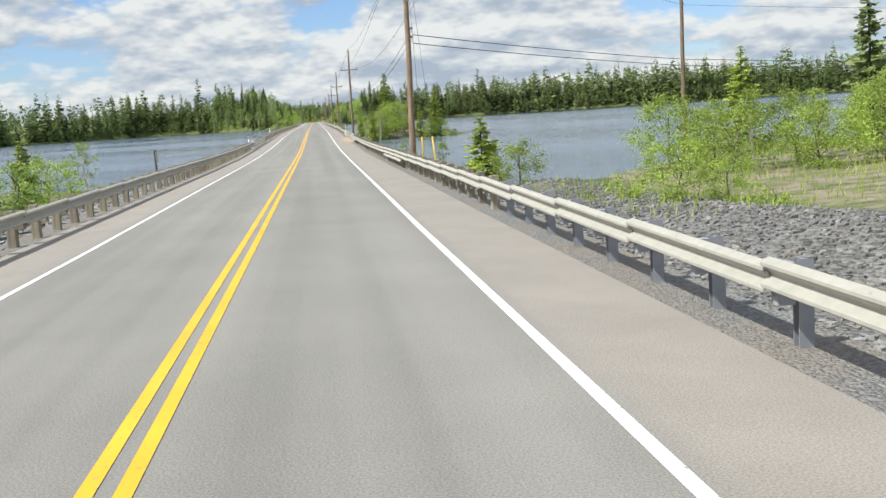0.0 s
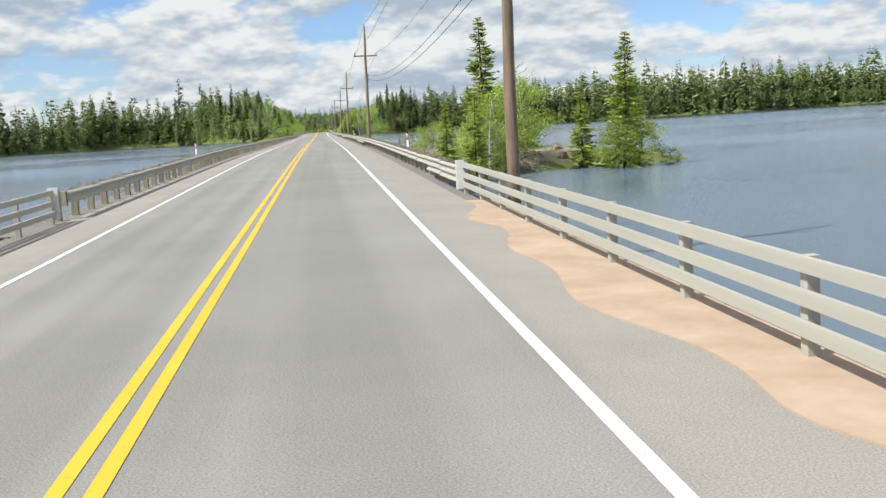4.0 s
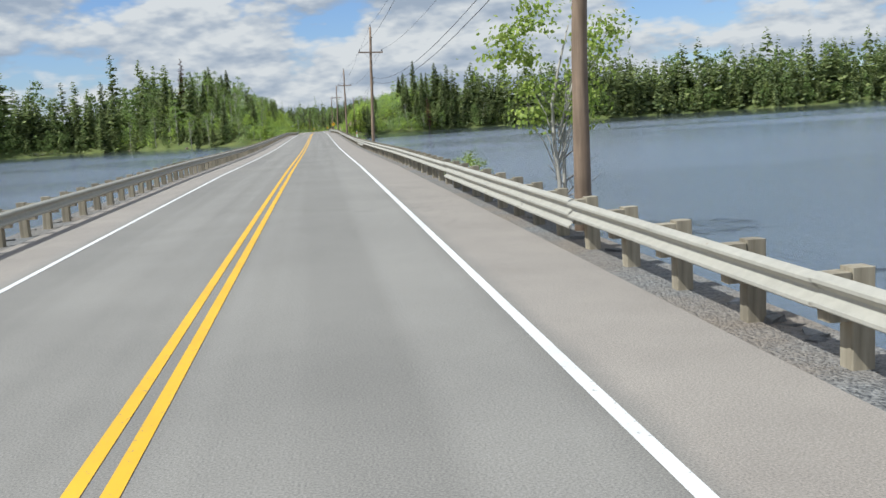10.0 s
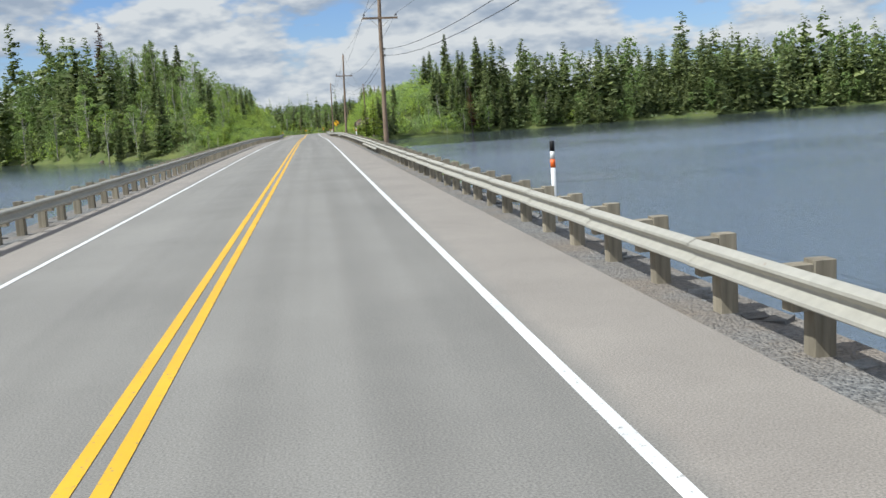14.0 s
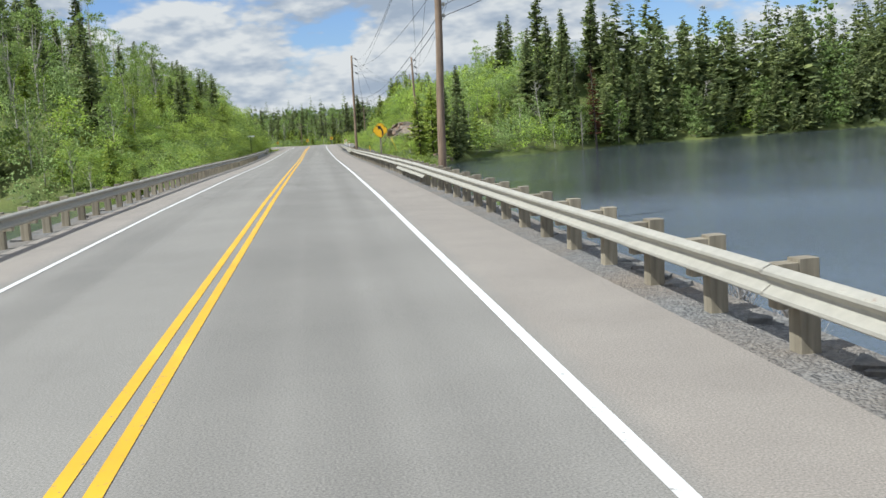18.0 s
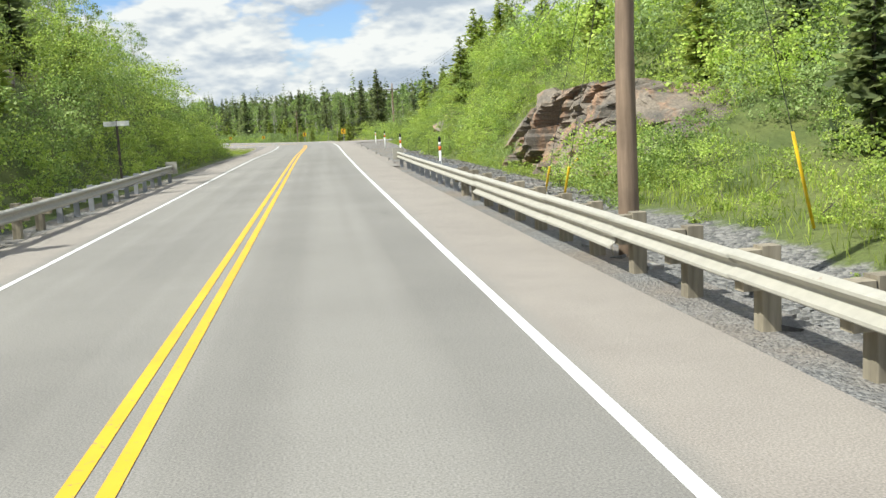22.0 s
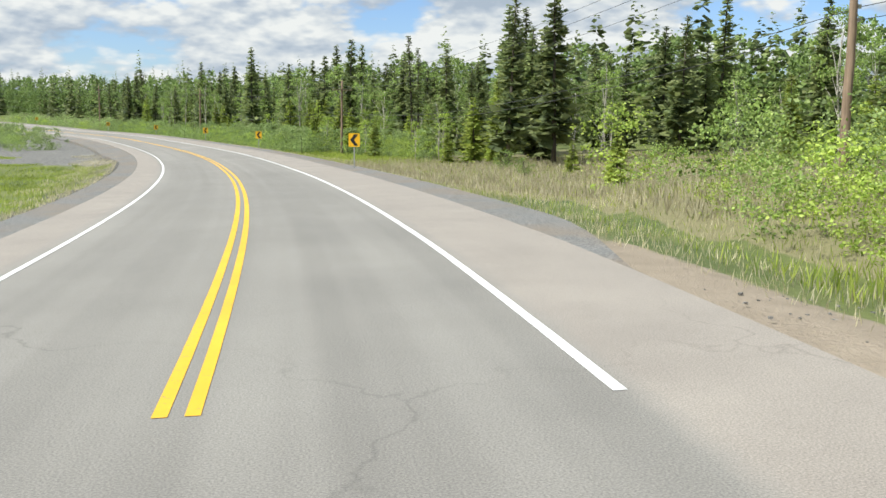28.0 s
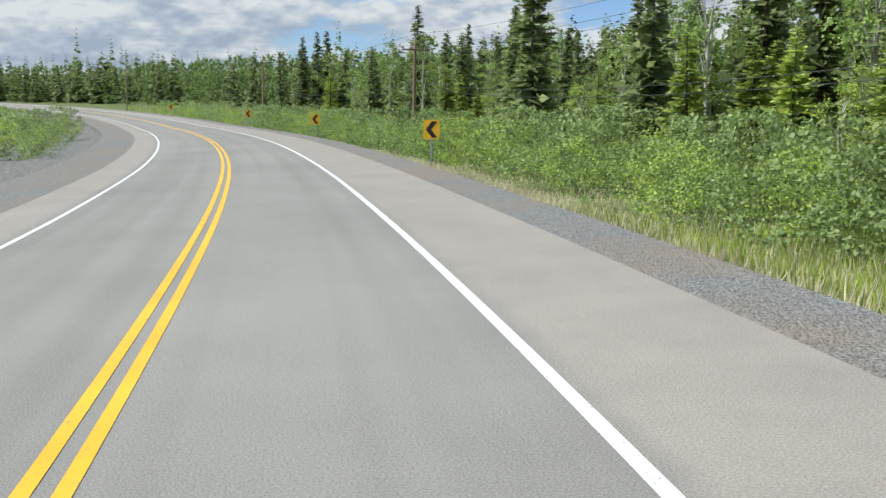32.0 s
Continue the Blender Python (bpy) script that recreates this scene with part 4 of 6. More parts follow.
KINDS = {
    "spruce_a": make_spruce("spruce_a", 15.0, 2.5, 34, 8, 4, NEEDLE),
    "spruce_b": make_spruce("spruce_b", 13.0, 2.2, 31, 8, 4, NEEDLE, low=0.05),
    "spruce_c": make_spruce("spruce_c", 17.0, 2.3, 40, 7, 4, NEEDLE, low=0.12),
    "fresh_a": make_spruce("fresh_a", 8.0, 1.9, 24, 8, 8, NEEDLE_FRESH, low=0.03, core=0.20),
    "fresh_b": make_spruce("fresh_b", 4.0, 1.15, 16, 8, 8, NEEDLE_FRESH, low=0.02, core=0.28),
    "fresh_c": make_spruce("fresh_c", 9.5, 2.05, 32, 9, 18, NEEDLE_FRESH, low=0.05, thin=1.0, core=0.09),
    "thin_a": make_spruce("thin_a", 13.0, 1.05, 30, 6, 4, NEEDLE, low=0.35, thin=0.8),
    "dead_a": make_spruce("dead_a", 12.0, 1.4, 22, 6, 4, NEEDLE_DEAD, low=0.2, thin=0.6, core=0.18),
    "aspen_a": make_leafy("aspen_a", 12.0, 2.4, 0.34, 46, 1500, 0.21, LEAF, PALE_BARK),
    "aspen_b": make_leafy("aspen_b", 9.0, 2.1, 0.24, 40, 1500, 0.18, LEAF, PALE_BARK),
    "birch_a": make_leafy("birch_a", 14.0, 2.2, 0.42, 46, 1500, 0.21, LEAF, PALE_BARK),
    "aspen_c": make_leafy("aspen_c", 6.0, 1.7, 0.12, 40, 1700, 0.13, LEAF_BRIGHT, PALE_BARK),
    "poplar_a": make_leafy("poplar_a", 5.0, 1.1, 0.10, 44, 3600, 0.105, LEAF_BRIGHT, PALE_BARK),
    "poplar_c": make_leafy("poplar_c", 7.4, 2.3, 0.50, 34, 2600, 0.14, LEAF_BRIGHT, PALE_BARK),
    "shrub_f": make_leafy("shrub_f", 3.4, 1.9, 0.04, 70, 6000, 0.085, LEAF_BRIGHT, BARK),
    "shrub_g": make_leafy("shrub_g", 2.4, 1.5, 0.04, 50, 4200, 0.075, LEAF_BRIGHT, BARK),
    "shrub_a": make_leafy("shrub_a", 2.3, 1.5, 0.05, 40, 1500, 0.10, LEAF_BRIGHT, BARK),
    "shrub_b": make_leafy("shrub_b", 1.7, 1.25, 0.04, 34, 1300, 0.09, LEAF, BARK),
    "shrub_c": make_leafy("shrub_c", 2.8, 1.3, 0.06, 40, 1500, 0.10, LEAF_DULL, BARK),
    "shrub_d": make_leafy("shrub_d", 1.9, 1.35, 0.05, 36, 2400, 0.06, LEAF_RUST, BARK),
    "shrub_e": make_leafy("shrub_e", 0.8, 0.7, 0.03, 20, 520, 0.07, LEAF_BRIGHT, BARK),
}
for key, args in {"far_spruce": (12.0, 2.7, 13, 6, 1, NEEDLE), "far_spruce_b": (10.0, 2.6, 11, 6, 1, NEEDLE), "far_thin": (13.0, 2.0, 14, 5, 1, NEEDLE),
                  "mid_spruce": (12.0, 2.35, 19, 7, 2, NEEDLE), "mid_spruce_b": (10.0, 2.1, 17, 7, 2, NEEDLE), "mid_spruce_c": (13.0, 2.0, 20, 7, 2, NEEDLE)}.items():
    V_, F_ = spruce_crown(*args[:5], 0.03, 1.4, 0.72, 0.42)
    ARRAYS[key] = (V_, F_, args[5])
for key, H_, R_ in (("far_aspen", 11.0, 2.5), ("far_aspen_b", 9.0, 2.2), ("mid_aspen", 11.0, 2.4), ("mid_aspen_b", 9.0, 2.1)):
    V_, F_, _c = leafy_crown(H_, R_, 0.06, 40, 330 if "far" in key else 620, 0.40 if "far" in key else 0.29, 1.0, 0.34)
    ARRAYS[key] = (V_, F_, LEAF_WOOD)
# the undergrowth's own, plainer shrubs
for key, H_, R_, mat_, size_ in (("under_a", 2.4, 1.5, LEAF_BRIGHT, 0.125), ("under_b", 1.7, 1.3, LEAF, 0.115), ("under_c", 2.9, 1.5, LEAF_DULL, 0.125), ("under_d", 0.9, 0.95, LEAF_BRIGHT, 0.08),
                                  ("under_fine", 2.3, 1.45, LEAF_BRIGHT, 0.084), ("under_fine_b", 1.8, 1.3, LEAF, 0.080), ("under_willow_fine", 2.6, 1.45, LEAF_DULL, 0.125)):
    V_, F_, _c = leafy_crown(H_, R_, 0.02, 30, 1000 if "fine" in key else 480, size_, 1.0, 0.10 if "fine" in key else 0.15)
    ARRAYS[key] = (V_, F_, mat_)

WORDS = {
    "spruce": ("spruce_tree", "dark green spruce with drooping boughs", "tree"), "fresh": ("young_spruce", "young spruce with fresh yellow-green shoots", "tree"),
    "thin": ("black_spruce", "thin black spruce with a sparse crown", "tree"), "dead": ("dead_spruce", "dying spruce with rusty red needles", "tree"),
    "aspen": ("aspen_tree", "light green aspen with a pale slender trunk", "tree"), "birch": ("birch_tree", "tall pale-barked birch with a light green crown", "tree"),
    "poplar": ("poplar_tree", "small bright green balsam poplar by the water", "tree"),
    "shrub": ("shrub", "leafy bright green roadside shrub", "shrub"),
}
SPECIAL = {"shrub_c": "dull green willow shrub on the verge", "shrub_d": "brownish half-bare shrub beside the rail", "shrub_e": "low leafy green plant among stones", "shrub_b": "rounded light green alder bush"}
MASTER = {}


def plant(kind, x, y, scale=1.0, group="trees and shrubs by the road", dz=0.0, label="", tilt=2.0, squash=1.0):
    z = max(ground_at(x, y), WATER_Z) - 0.05 + dz
    m = Matrix.LocRotScale((x, y, z), Euler((radians(random.uniform(-tilt, tilt)), radians(random.uniform(-tilt, tilt)), random.uniform(0, 6.283))), (scale, scale, scale * squash))
    if kind not in MASTER:
        name, lab, cat = WORDS[kind.split("_")[0]]
        ob = thing(name, SPECIAL.get(kind, lab), cat, m, group)
        part("trunk", KINDS[kind][1], ob), part("crown", KINDS[kind][0], ob)
        MASTER[kind] = ob
    else:
        ob = copy_thing(MASTER[kind], Matrix.Identity(4))
        ob.matrix_basis = m
    if label:
        tagged(ob, label)
    return ob


FAR_LISTS = {}


def far_tree(region, kind, x, y, scale, z):
    FAR_LISTS.setdefault((region, kind), []).append((x, y, z, scale, random.uniform(0, 6.283)))


def grow_far():
    """Joins the far woods, kind by kind, into sheets of trees."""
    for (region, kind), rows in FAR_LISTS.items():
        V, F, mat = ARRAYS[kind]
        R = np.array(rows)
        c, s = np.cos(R[:, 4])[:, None], np.sin(R[:, 4])[:, None]
        k = R[:, 3][:, None]
        wide = k * rng.uniform(0.85, 1.2, k.shape)
        X = (V[:, 0] * c - V[:, 1] * s) * wide + R[:, 0][:, None]
        Y = (V[:, 0] * s + V[:, 1] * c) * wide + R[:, 1][:, None]
        Z = V[:, 2] * k + R[:, 2][:, None]
        n = len(V)
        faces = (F[None] + (np.arange(len(R)) * n)[:, None, None]).reshape(-1, 4)
        name = "undergrowth" if region == "undergrowth" else "far_woods"
        me = fast_mesh(name, np.stack([X, Y, Z], -1), faces, mat)
        tagged(new(name, me), "dense leafy undergrowth on the slopes" if region == "undergrowth" else "distant woods of " + ("dark spruce" if "aspen" not in kind else "light green aspen") + " beyond the water", "undergrowth" if region == "undergrowth" else "woods", kind="stuff")


def forest():
    """Woods on all the land that shows: fine trees by the road, joined ones far off."""
    random.seed(11)

    def scatter(x0, x1, y0, y1, step, test, mixf, region, hs=1.0):
        X, Y = np.meshgrid(np.arange(x0, x1, step), np.arange(y0, y1, step))
        X, Y = X.ravel() + rng.uniform(-0.45, 0.45, X.size) * step, Y.ravel() + rng.uniform(-0.45, 0.45, Y.size) * step
        d = shores(X, Y)
        S, U = to_road(X, Y)
        keep = test(X, Y, d, S, U)
        X, Y, S, U = X[keep], Y[keep], S[keep], U[keep]
        Z = land(X, Y)
        for x, y, z, s, u in zip(X, Y, Z, S, U):
            kind = mixf(x, y, s, u)
            shrink = 1.0
            if abs(u) < 120 and 500 < y < 640:
                kind, shrink = {"far_spruce": ("mid_spruce", 0.92), "far_spruce_b": ("mid_spruce_b", 0.92), "far_thin": ("mid_spruce_c", 0.92), "far_aspen": ("mid_aspen", 0.96), "far_aspen_b": ("mid_aspen_b", 1.0)}[kind]
            sc = hs * random.uniform(0.70, 1.12) * (random.uniform(1.15, 1.38) if random.random() < 0.14 and "aspen" not in kind else 1.0)
            if region in ("left", "right"):      # the woods stand lower towards the road
                sc *= float(np.interp(abs(x), [40, 120, 260], [0.80, 0.96, 1.10]))
            far_tree(region, kind, x, y, sc * shrink, z - 0.1)

    def mixed(p):
        def f(x, y, s, u):
            q = random.random()
            patch = 0.5 + 0.5 * math.sin(x * 0.045 + 1.7 * math.sin(y * 0.03))
            if q < p * (0.35 + 1.3 * patch):
                return random.choice(("far_aspen", "far_aspen_b"))
            return random.choice(("far_spruce", "far_spruce", "far_spruce_b", "far_thin"))
        return f

    # across the lake, the first rows along the water
    scatter(-420, -16, 190, 600, 2.5, lambda X, Y, d, S, U: (d < -0.3) & (d > -5.5) & (Y > 150) & (U < -22), mixed(0.40), "left", 0.66)
    scatter(40, 430, 520, 720, 2.5, lambda X, Y, d, S, U: (d < -0.3) & (d > -5.5) & (U > 30) & (S > 400), mixed(0.28), "right", 0.8)
    scatter(-420, -16, 190, 600, 3.1, lambda X, Y, d, S, U: (d < -5.5) & (d > -14) & (Y > 150) & (U < -30), mixed(0.24), "left", 1.28)
    scatter(-420, -40, 190, 640, 5.6, lambda X, Y, d, S, U: (d < -13) & (d > -40) & (U < -30), mixed(0.22), "left", 1.72)
    scatter(40, 430, 520, 720, 3.1, lambda X, Y, d, S, U: (d < -5.5) & (d > -14) & (U > 42) & (S > 400), mixed(0.08), "right", 1.42)
    scatter(60, 430, 540, 800, 5.8, lambda X, Y, d, S, U: (d < -13) & (d > -44) & (U > 42), mixed(0.24), "right", 1.68)
    # the woods that close the view along the road and outside the bend
    scatter(-330, 210, 790, 1230, 6.0, lambda X, Y, d, S, U: (U > 56) & (S > 720) & (U < 130), mixed(0.44), "ahead", 1.28)
    scatter(-360, -30, 660, 1150, 7.0, lambda X, Y, d, S, U: (U < -42) & (U > -110), mixed(0.45), "inside", 1.0)
    # low wooded skyline far away
    for k in range(520):
        a = radians(random.uniform(-42, 52))
        r = random.uniform(900, 1700)
        x, y = r * math.sin(a), 250 + r * math.cos(a)
        if shores(np.array([x]), np.array([y]))[0] < -30:
            far_tree("skyline", random.choice(("far_spruce", "far_spruce_b", "far_thin")), x, y, random.uniform(1.3, 2.2), ground_at(x, y))


forest()


BARE = [(11.8, 626.0), (12.9, 628.6), (11.6, 628.0), (12.0, 614.6), (12.8, 616.2)]      # bare rock among the shrubs


def woods_by_the_road():
    """Trees near enough to be seen one by one."""
    random.seed(23)
    spots = []

    def free(x, y, gap):
        if any((x - a) ** 2 + (y - b) ** 2 < 4.0 for a, b in BARE) or any((x - a) ** 2 + (y - b) ** 2 < gap * gap for a, b in spots[-160:]):
            return False
        spots.append((x, y))
        return True

    def fill(n, s_range, u_range, choose, gap, scale, joined=False):
        made = 0
        for _ in range(n * 4):
            if made >= n:
                break
            s, u = random.uniform(*s_range), random.uniform(*u_range)
            x, y, _z = at_road(s, u)
            x, y = float(x), float(y)
            if shores(np.array([x]), np.array([y]))[0] > -0.5 or not free(x, y, gap):
                continue
            if 658 < s < 694 and 4 < u < 70:
                continue
            kind = choose()
            if joined and kind.startswith("under"):
                if abs(u) < 16 and kind in ("under_a", "under_b", "under_c"):
                    kind = random.choice(("under_fine", "under_fine_b"))
                far_tree("undergrowth", kind, x, y, random.uniform(*scale), ground_at(x, y) - 0.05)
            else:
                plant(kind, x, y, random.uniform(*scale))
            made += 1

    # the wooded hill on the inside, before the bend
    fill(46, (520, 640), (-38, -21), lambda: random.choice(("aspen_a", "aspen_b", "birch_a", "spruce_b", "aspen_a")), 2.8, (0.62, 0.9))
    fill(64, (520, 640), (-21, -13), lambda: random.choice(("aspen_b", "aspen_c", "fresh_b", "aspen_b", "aspen_c", "fresh_b")), 2.2, (0.55, 0.8))
    fill(230, (516, 640), (-18, -8.0), lambda: random.choice(("under_a", "under_c", "under_b", "under_c")), 1.3, (0.8, 1.6), True)
    fill(120, (520, 644), (-9.0, -7.2), lambda: random.choice(("under_d", "under_b", "under_d")), 0.8, (0.6, 1.1), True)
    fill(20, (520, 640), (-9.4, -8.2), lambda: random.choice(("shrub_b", "fresh_b", "shrub_c")), 1.4, (0.6, 0.9))
    fill(26, (520, 575), (-34, -9.5), lambda: random.choice(("spruce_a", "fresh_a", "aspen_b", "spruce_b")), 2.4, (0.45, 0.7))
    fill(120, (514, 580), (-64, -18), lambda: random.choice(("under_c", "under_a")), 1.8, (0.9, 1.9), True)
    fill(40, (516, 580), (-64, -26), lambda: random.choice(("aspen_b", "aspen_a", "spruce_b", "spruce_a", "aspen_b", "spruce_b")), 2.4, (0.62, 0.95))
    fill(46, (512, 548), (-20, -7.2), lambda: random.choice(("under_c", "under_b", "under_d")), 1.0, (0.7, 1.1), True)
    fill(44, (518, 600), (-16, -10.2), lambda: random.choice(("fresh_a", "spruce_b", "fresh_b", "fresh_a")), 1.7, (0.30, 0.52))
    # the shore woods on the other side
    fill(110, (550, 600), (16, 66), lambda: random.choice(("under_c", "under_a", "under_c")), 1.3, (0.7, 1.3), True)
    fill(24, (572, 579), (9.6, 13), lambda: random.choice(("under_a", "under_b")), 1.0, (0.6, 1.0), True)
    fill(80, (556, 602), (30, 50), lambda: random.choice(("spruce_a", "spruce_b", "spruce_c", "spruce_a", "spruce_b", "aspen_b")), 1.8, (0.6, 0.86))
    fill(34, (556, 584), (17, 32), lambda: random.choice(("spruce_b", "fresh_a", "aspen_b", "aspen_b")), 1.9, (0.4, 0.62))
    fill(46, (600, 660), (30, 62), lambda: random.choice(("fresh_a", "aspen_a", "birch_a", "aspen_b", "aspen_a")), 3.0, (0.5, 0.70))
    # shrubs over and beside the rocky slope
    fill(240, (560, 660), (17.0, 36), lambda: random.choice(("under_a", "under_b", "under_c")), 1.5, (0.7, 1.75), True)
    fill(44, (566, 658), (17, 36), lambda: random.choice(("aspen_c", "fresh_b", "fresh_a", "aspen_c", "aspen_b")), 2.0, (0.4, 0.75))
    fill(60, (607, 658), (9.9, 12.5), lambda: random.choice(("under_d", "under_b", "under_d")), 0.9, (0.5, 0.85), True)
    fill(190, (604, 660), (11.6, 19), lambda: random.choice(("under_a", "under_b", "under_a", "under_c")), 0.95, (0.6, 1.2), True)
    fill(40, (609, 656), (9.6, 11), lambda: random.choice(("shrub_b", "shrub_a", "shrub_e")), 0.9, (0.45, 0.75))
    fill(40, (552, 577), (10.5, 20), lambda: random.choice(("under_b", "under_d", "under_a")), 1.1, (0.5, 0.85), True)
    fill(14, (552, 578), (9.5, 13), lambda: random.choice(("shrub_b", "shrub_e", "shrub_e")), 1.1, (0.45, 0.75))
    fill(12, (580, 606), (10.2, 11.4), lambda: random.choice(("under_d", "under_d", "under_b")), 0.9, (0.5, 0.8), True)
    fill(70, (577, 610), (15.0, 18.5), lambda: random.choice(("under_a", "under_b", "under_d")), 0.9, (0.5, 0.9), True)
    fill(50, (602, 612), (11.0, 18), lambda: random.choice(("under_a", "under_b")), 0.9, (0.7, 1.1), True)
    fill(18, (606, 656), (13, 24), lambda: random.choice(("fresh_a", "fresh_b", "fresh_a")), 2.6, (0.5, 0.80))
    # beyond the side road
    fill(46, (693, 708), (11.5, 20), lambda: random.choice(("under_a", "under_b", "under_c")), 1.25, (0.7, 1.3), True)
    fill(130, (692.5, 722), (15, 76), lambda: random.choice(("under_a", "under_b", "under_a", "under_c")), 1.9, (0.8, 1.75), True)
    fill(26, (693.5, 703), (16, 62), lambda: random.choice(("shrub_f", "shrub_g", "shrub_a", "shrub_f")), 1.7, (0.6, 1.05))
    fill(8, (692.5, 698), (18, 60), lambda: random.choice(("shrub_d", "shrub_b")), 2.0, (0.8, 1.3))
    fill(16, (696, 720), (26, 70), lambda: random.choice(("aspen_c", "fresh_b", "poplar_a", "aspen_c")), 2.5, (0.5, 0.8))
    fill(60, (708, 756), (46, 92), lambda: random.choice(("spruce_a", "spruce_b", "fresh_c", "aspen_a", "fresh_a", "aspen_a")), 2.6, (0.75, 1.02))
    # willows along the outside of the bend, and the woods behind them
    fill(6, (786, 900), (11.6, 13), lambda: random.choice(("shrub_c", "shrub_c", "shrub_a")), 2.0, (0.5, 0.9))
    fill(205, (796, 900), (11.4, 20), lambda: random.choice(("under_willow_fine", "under_willow_fine", "under_fine_b", "under_fine")), 1.15, (0.75, 1.25), True)
    fill(40, (772, 797), (19.6, 24), lambda: random.choice(("under_willow_fine", "under_fine")), 1.2, (0.8, 1.2), True)
    fill(90, (880, 990), (12, 24), lambda: "under_c", 1.7, (0.9, 1.3), True)
    fill(6, (730, 760), (14, 36), lambda: random.choice(("shrub_a", "shrub_b", "fresh_b")), 2.2, (0.45, 0.8))
    fill(190, (759, 935), (21.5, 58), lambda: random.choice(("spruce_a", "spruce_c", "spruce_b", "thin_a", "spruce_a", "aspen_a", "aspen_b", "fresh_c", "aspen_b", "birch_a")), 2.2, (0.62, 0.96))
    fill(40, (757, 860), (19, 27), lambda: random.choice(("fresh_a", "fresh_a", "aspen_c", "fresh_b")), 2.0, (0.5, 0.8))
    # inside of the bend
    fill(70, (812, 905), (-20, -9.8), lambda: random.choice(("under_willow_fine", "under_c", "under_willow_fine")), 1.4, (0.8, 1.15), True)
    fill(110, (806, 980), (-42, -14), lambda: random.choice(("under_a", "under_c")), 1.5, (0.8, 1.3), True)
    fill(24, (806, 970), (-46, -20), lambda: random.choice(("aspen_c", "fresh_a", "aspen_b")), 2.6, (0.6, 1.0))

woods_by_the_road()
grow_far()


def set_out(rows):
    for kind, x, y, k, lab in rows:
        plant(kind, x, y, k, label=lab, tilt=6 if "leaning" in lab else 2)


random.seed(31)
# plants on the bank and at the waterline by the start
set_out((
    ("fresh_b", 9.2, 46.2, 0.92, "young yellow-green spruce by the guard rail"), ("shrub_g", 10.5, 43.8, 0.9, ""), ("shrub_g", 8.9, 48.6, 0.6, ""), ("shrub_e", 10.8, 29.0, 1.0, ""), ("shrub_g", 11.4, 26.3, 0.8, ""),
    ("shrub_g", 12.4, 25.2, 0.55, ""), ("shrub_e", 12.3, 22.5, 0.8, ""), ("shrub_e", 9.9, 30.0, 0.5, ""), ("shrub_f", 17.0, 42.0, 0.95, ""), ("shrub_f", 19.5, 43.0, 0.85, ""),
    ("aspen_c", 20.0, 40.0, 0.55, ""), ("shrub_f", 21.5, 39.0, 0.9, ""), ("shrub_g", 18.0, 37.5, 1.2, ""), ("aspen_c", 23.5, 41.0, 0.5, ""), ("shrub_f", 24.5, 38.0, 0.85, ""),
    ("shrub_f", 22.5, 34.0, 0.95, ""), ("shrub_g", 20.0, 34.5, 1.1, ""), ("shrub_f", 26.5, 36.0, 0.85, ""), ("shrub_f", 25.0, 31.0, 0.9, ""), ("shrub_b", 27.5, 32.0, 1.4, ""),
    ("shrub_f", 30.0, 37.0, 1.0, ""), ("shrub_c", 31.0, 33.0, 1.2, ""), ("aspen_c", 28.0, 42.0, 0.6, ""), ("shrub_g", -10.6, 45.5, 0.95, ""), ("shrub_b", -11.3, 43.0, 1.1, ""),
    ("fresh_b", -12.0, 47.0, 0.75, ""), ("shrub_a", -13.0, 41.0, 1.0, ""), ("shrub_b", -14.5, 46.0, 1.0, ""), ("shrub_c", -12.6, 37.0, 1.0, ""),
))
# trees and bushes further along the first bank
set_out((
    ("fresh_a", 29.0, 61.0, 0.78, "young spruce beside a power pole"), ("spruce_b", 34.6, 55.0, 0.72, "sparse grey-green spruce over shrubs"), ("thin_a", 35.6, 54.6, 0.72, ""), ("aspen_c", 37.5, 52.0, 0.7, ""), ("aspen_c", -10.0, 50.0, 0.48, ""),
    ("shrub_e", -9.2, 52.0, 0.9, ""), ("poplar_a", 10.3, 69.3, 0.44, "small leafy poplar growing at the waterline"), ("shrub_g", 8.8, 77.0, 0.55, ""), ("poplar_a", 9.3, 88.5, 0.34, "small leafy poplar growing at the waterline"), ("shrub_e", 7.7, 66.0, 0.9, ""),
    ("shrub_e", 7.4, 84.0, 0.7, ""), ("fresh_a", 10.4, 49.5, 0.36, ""),
))
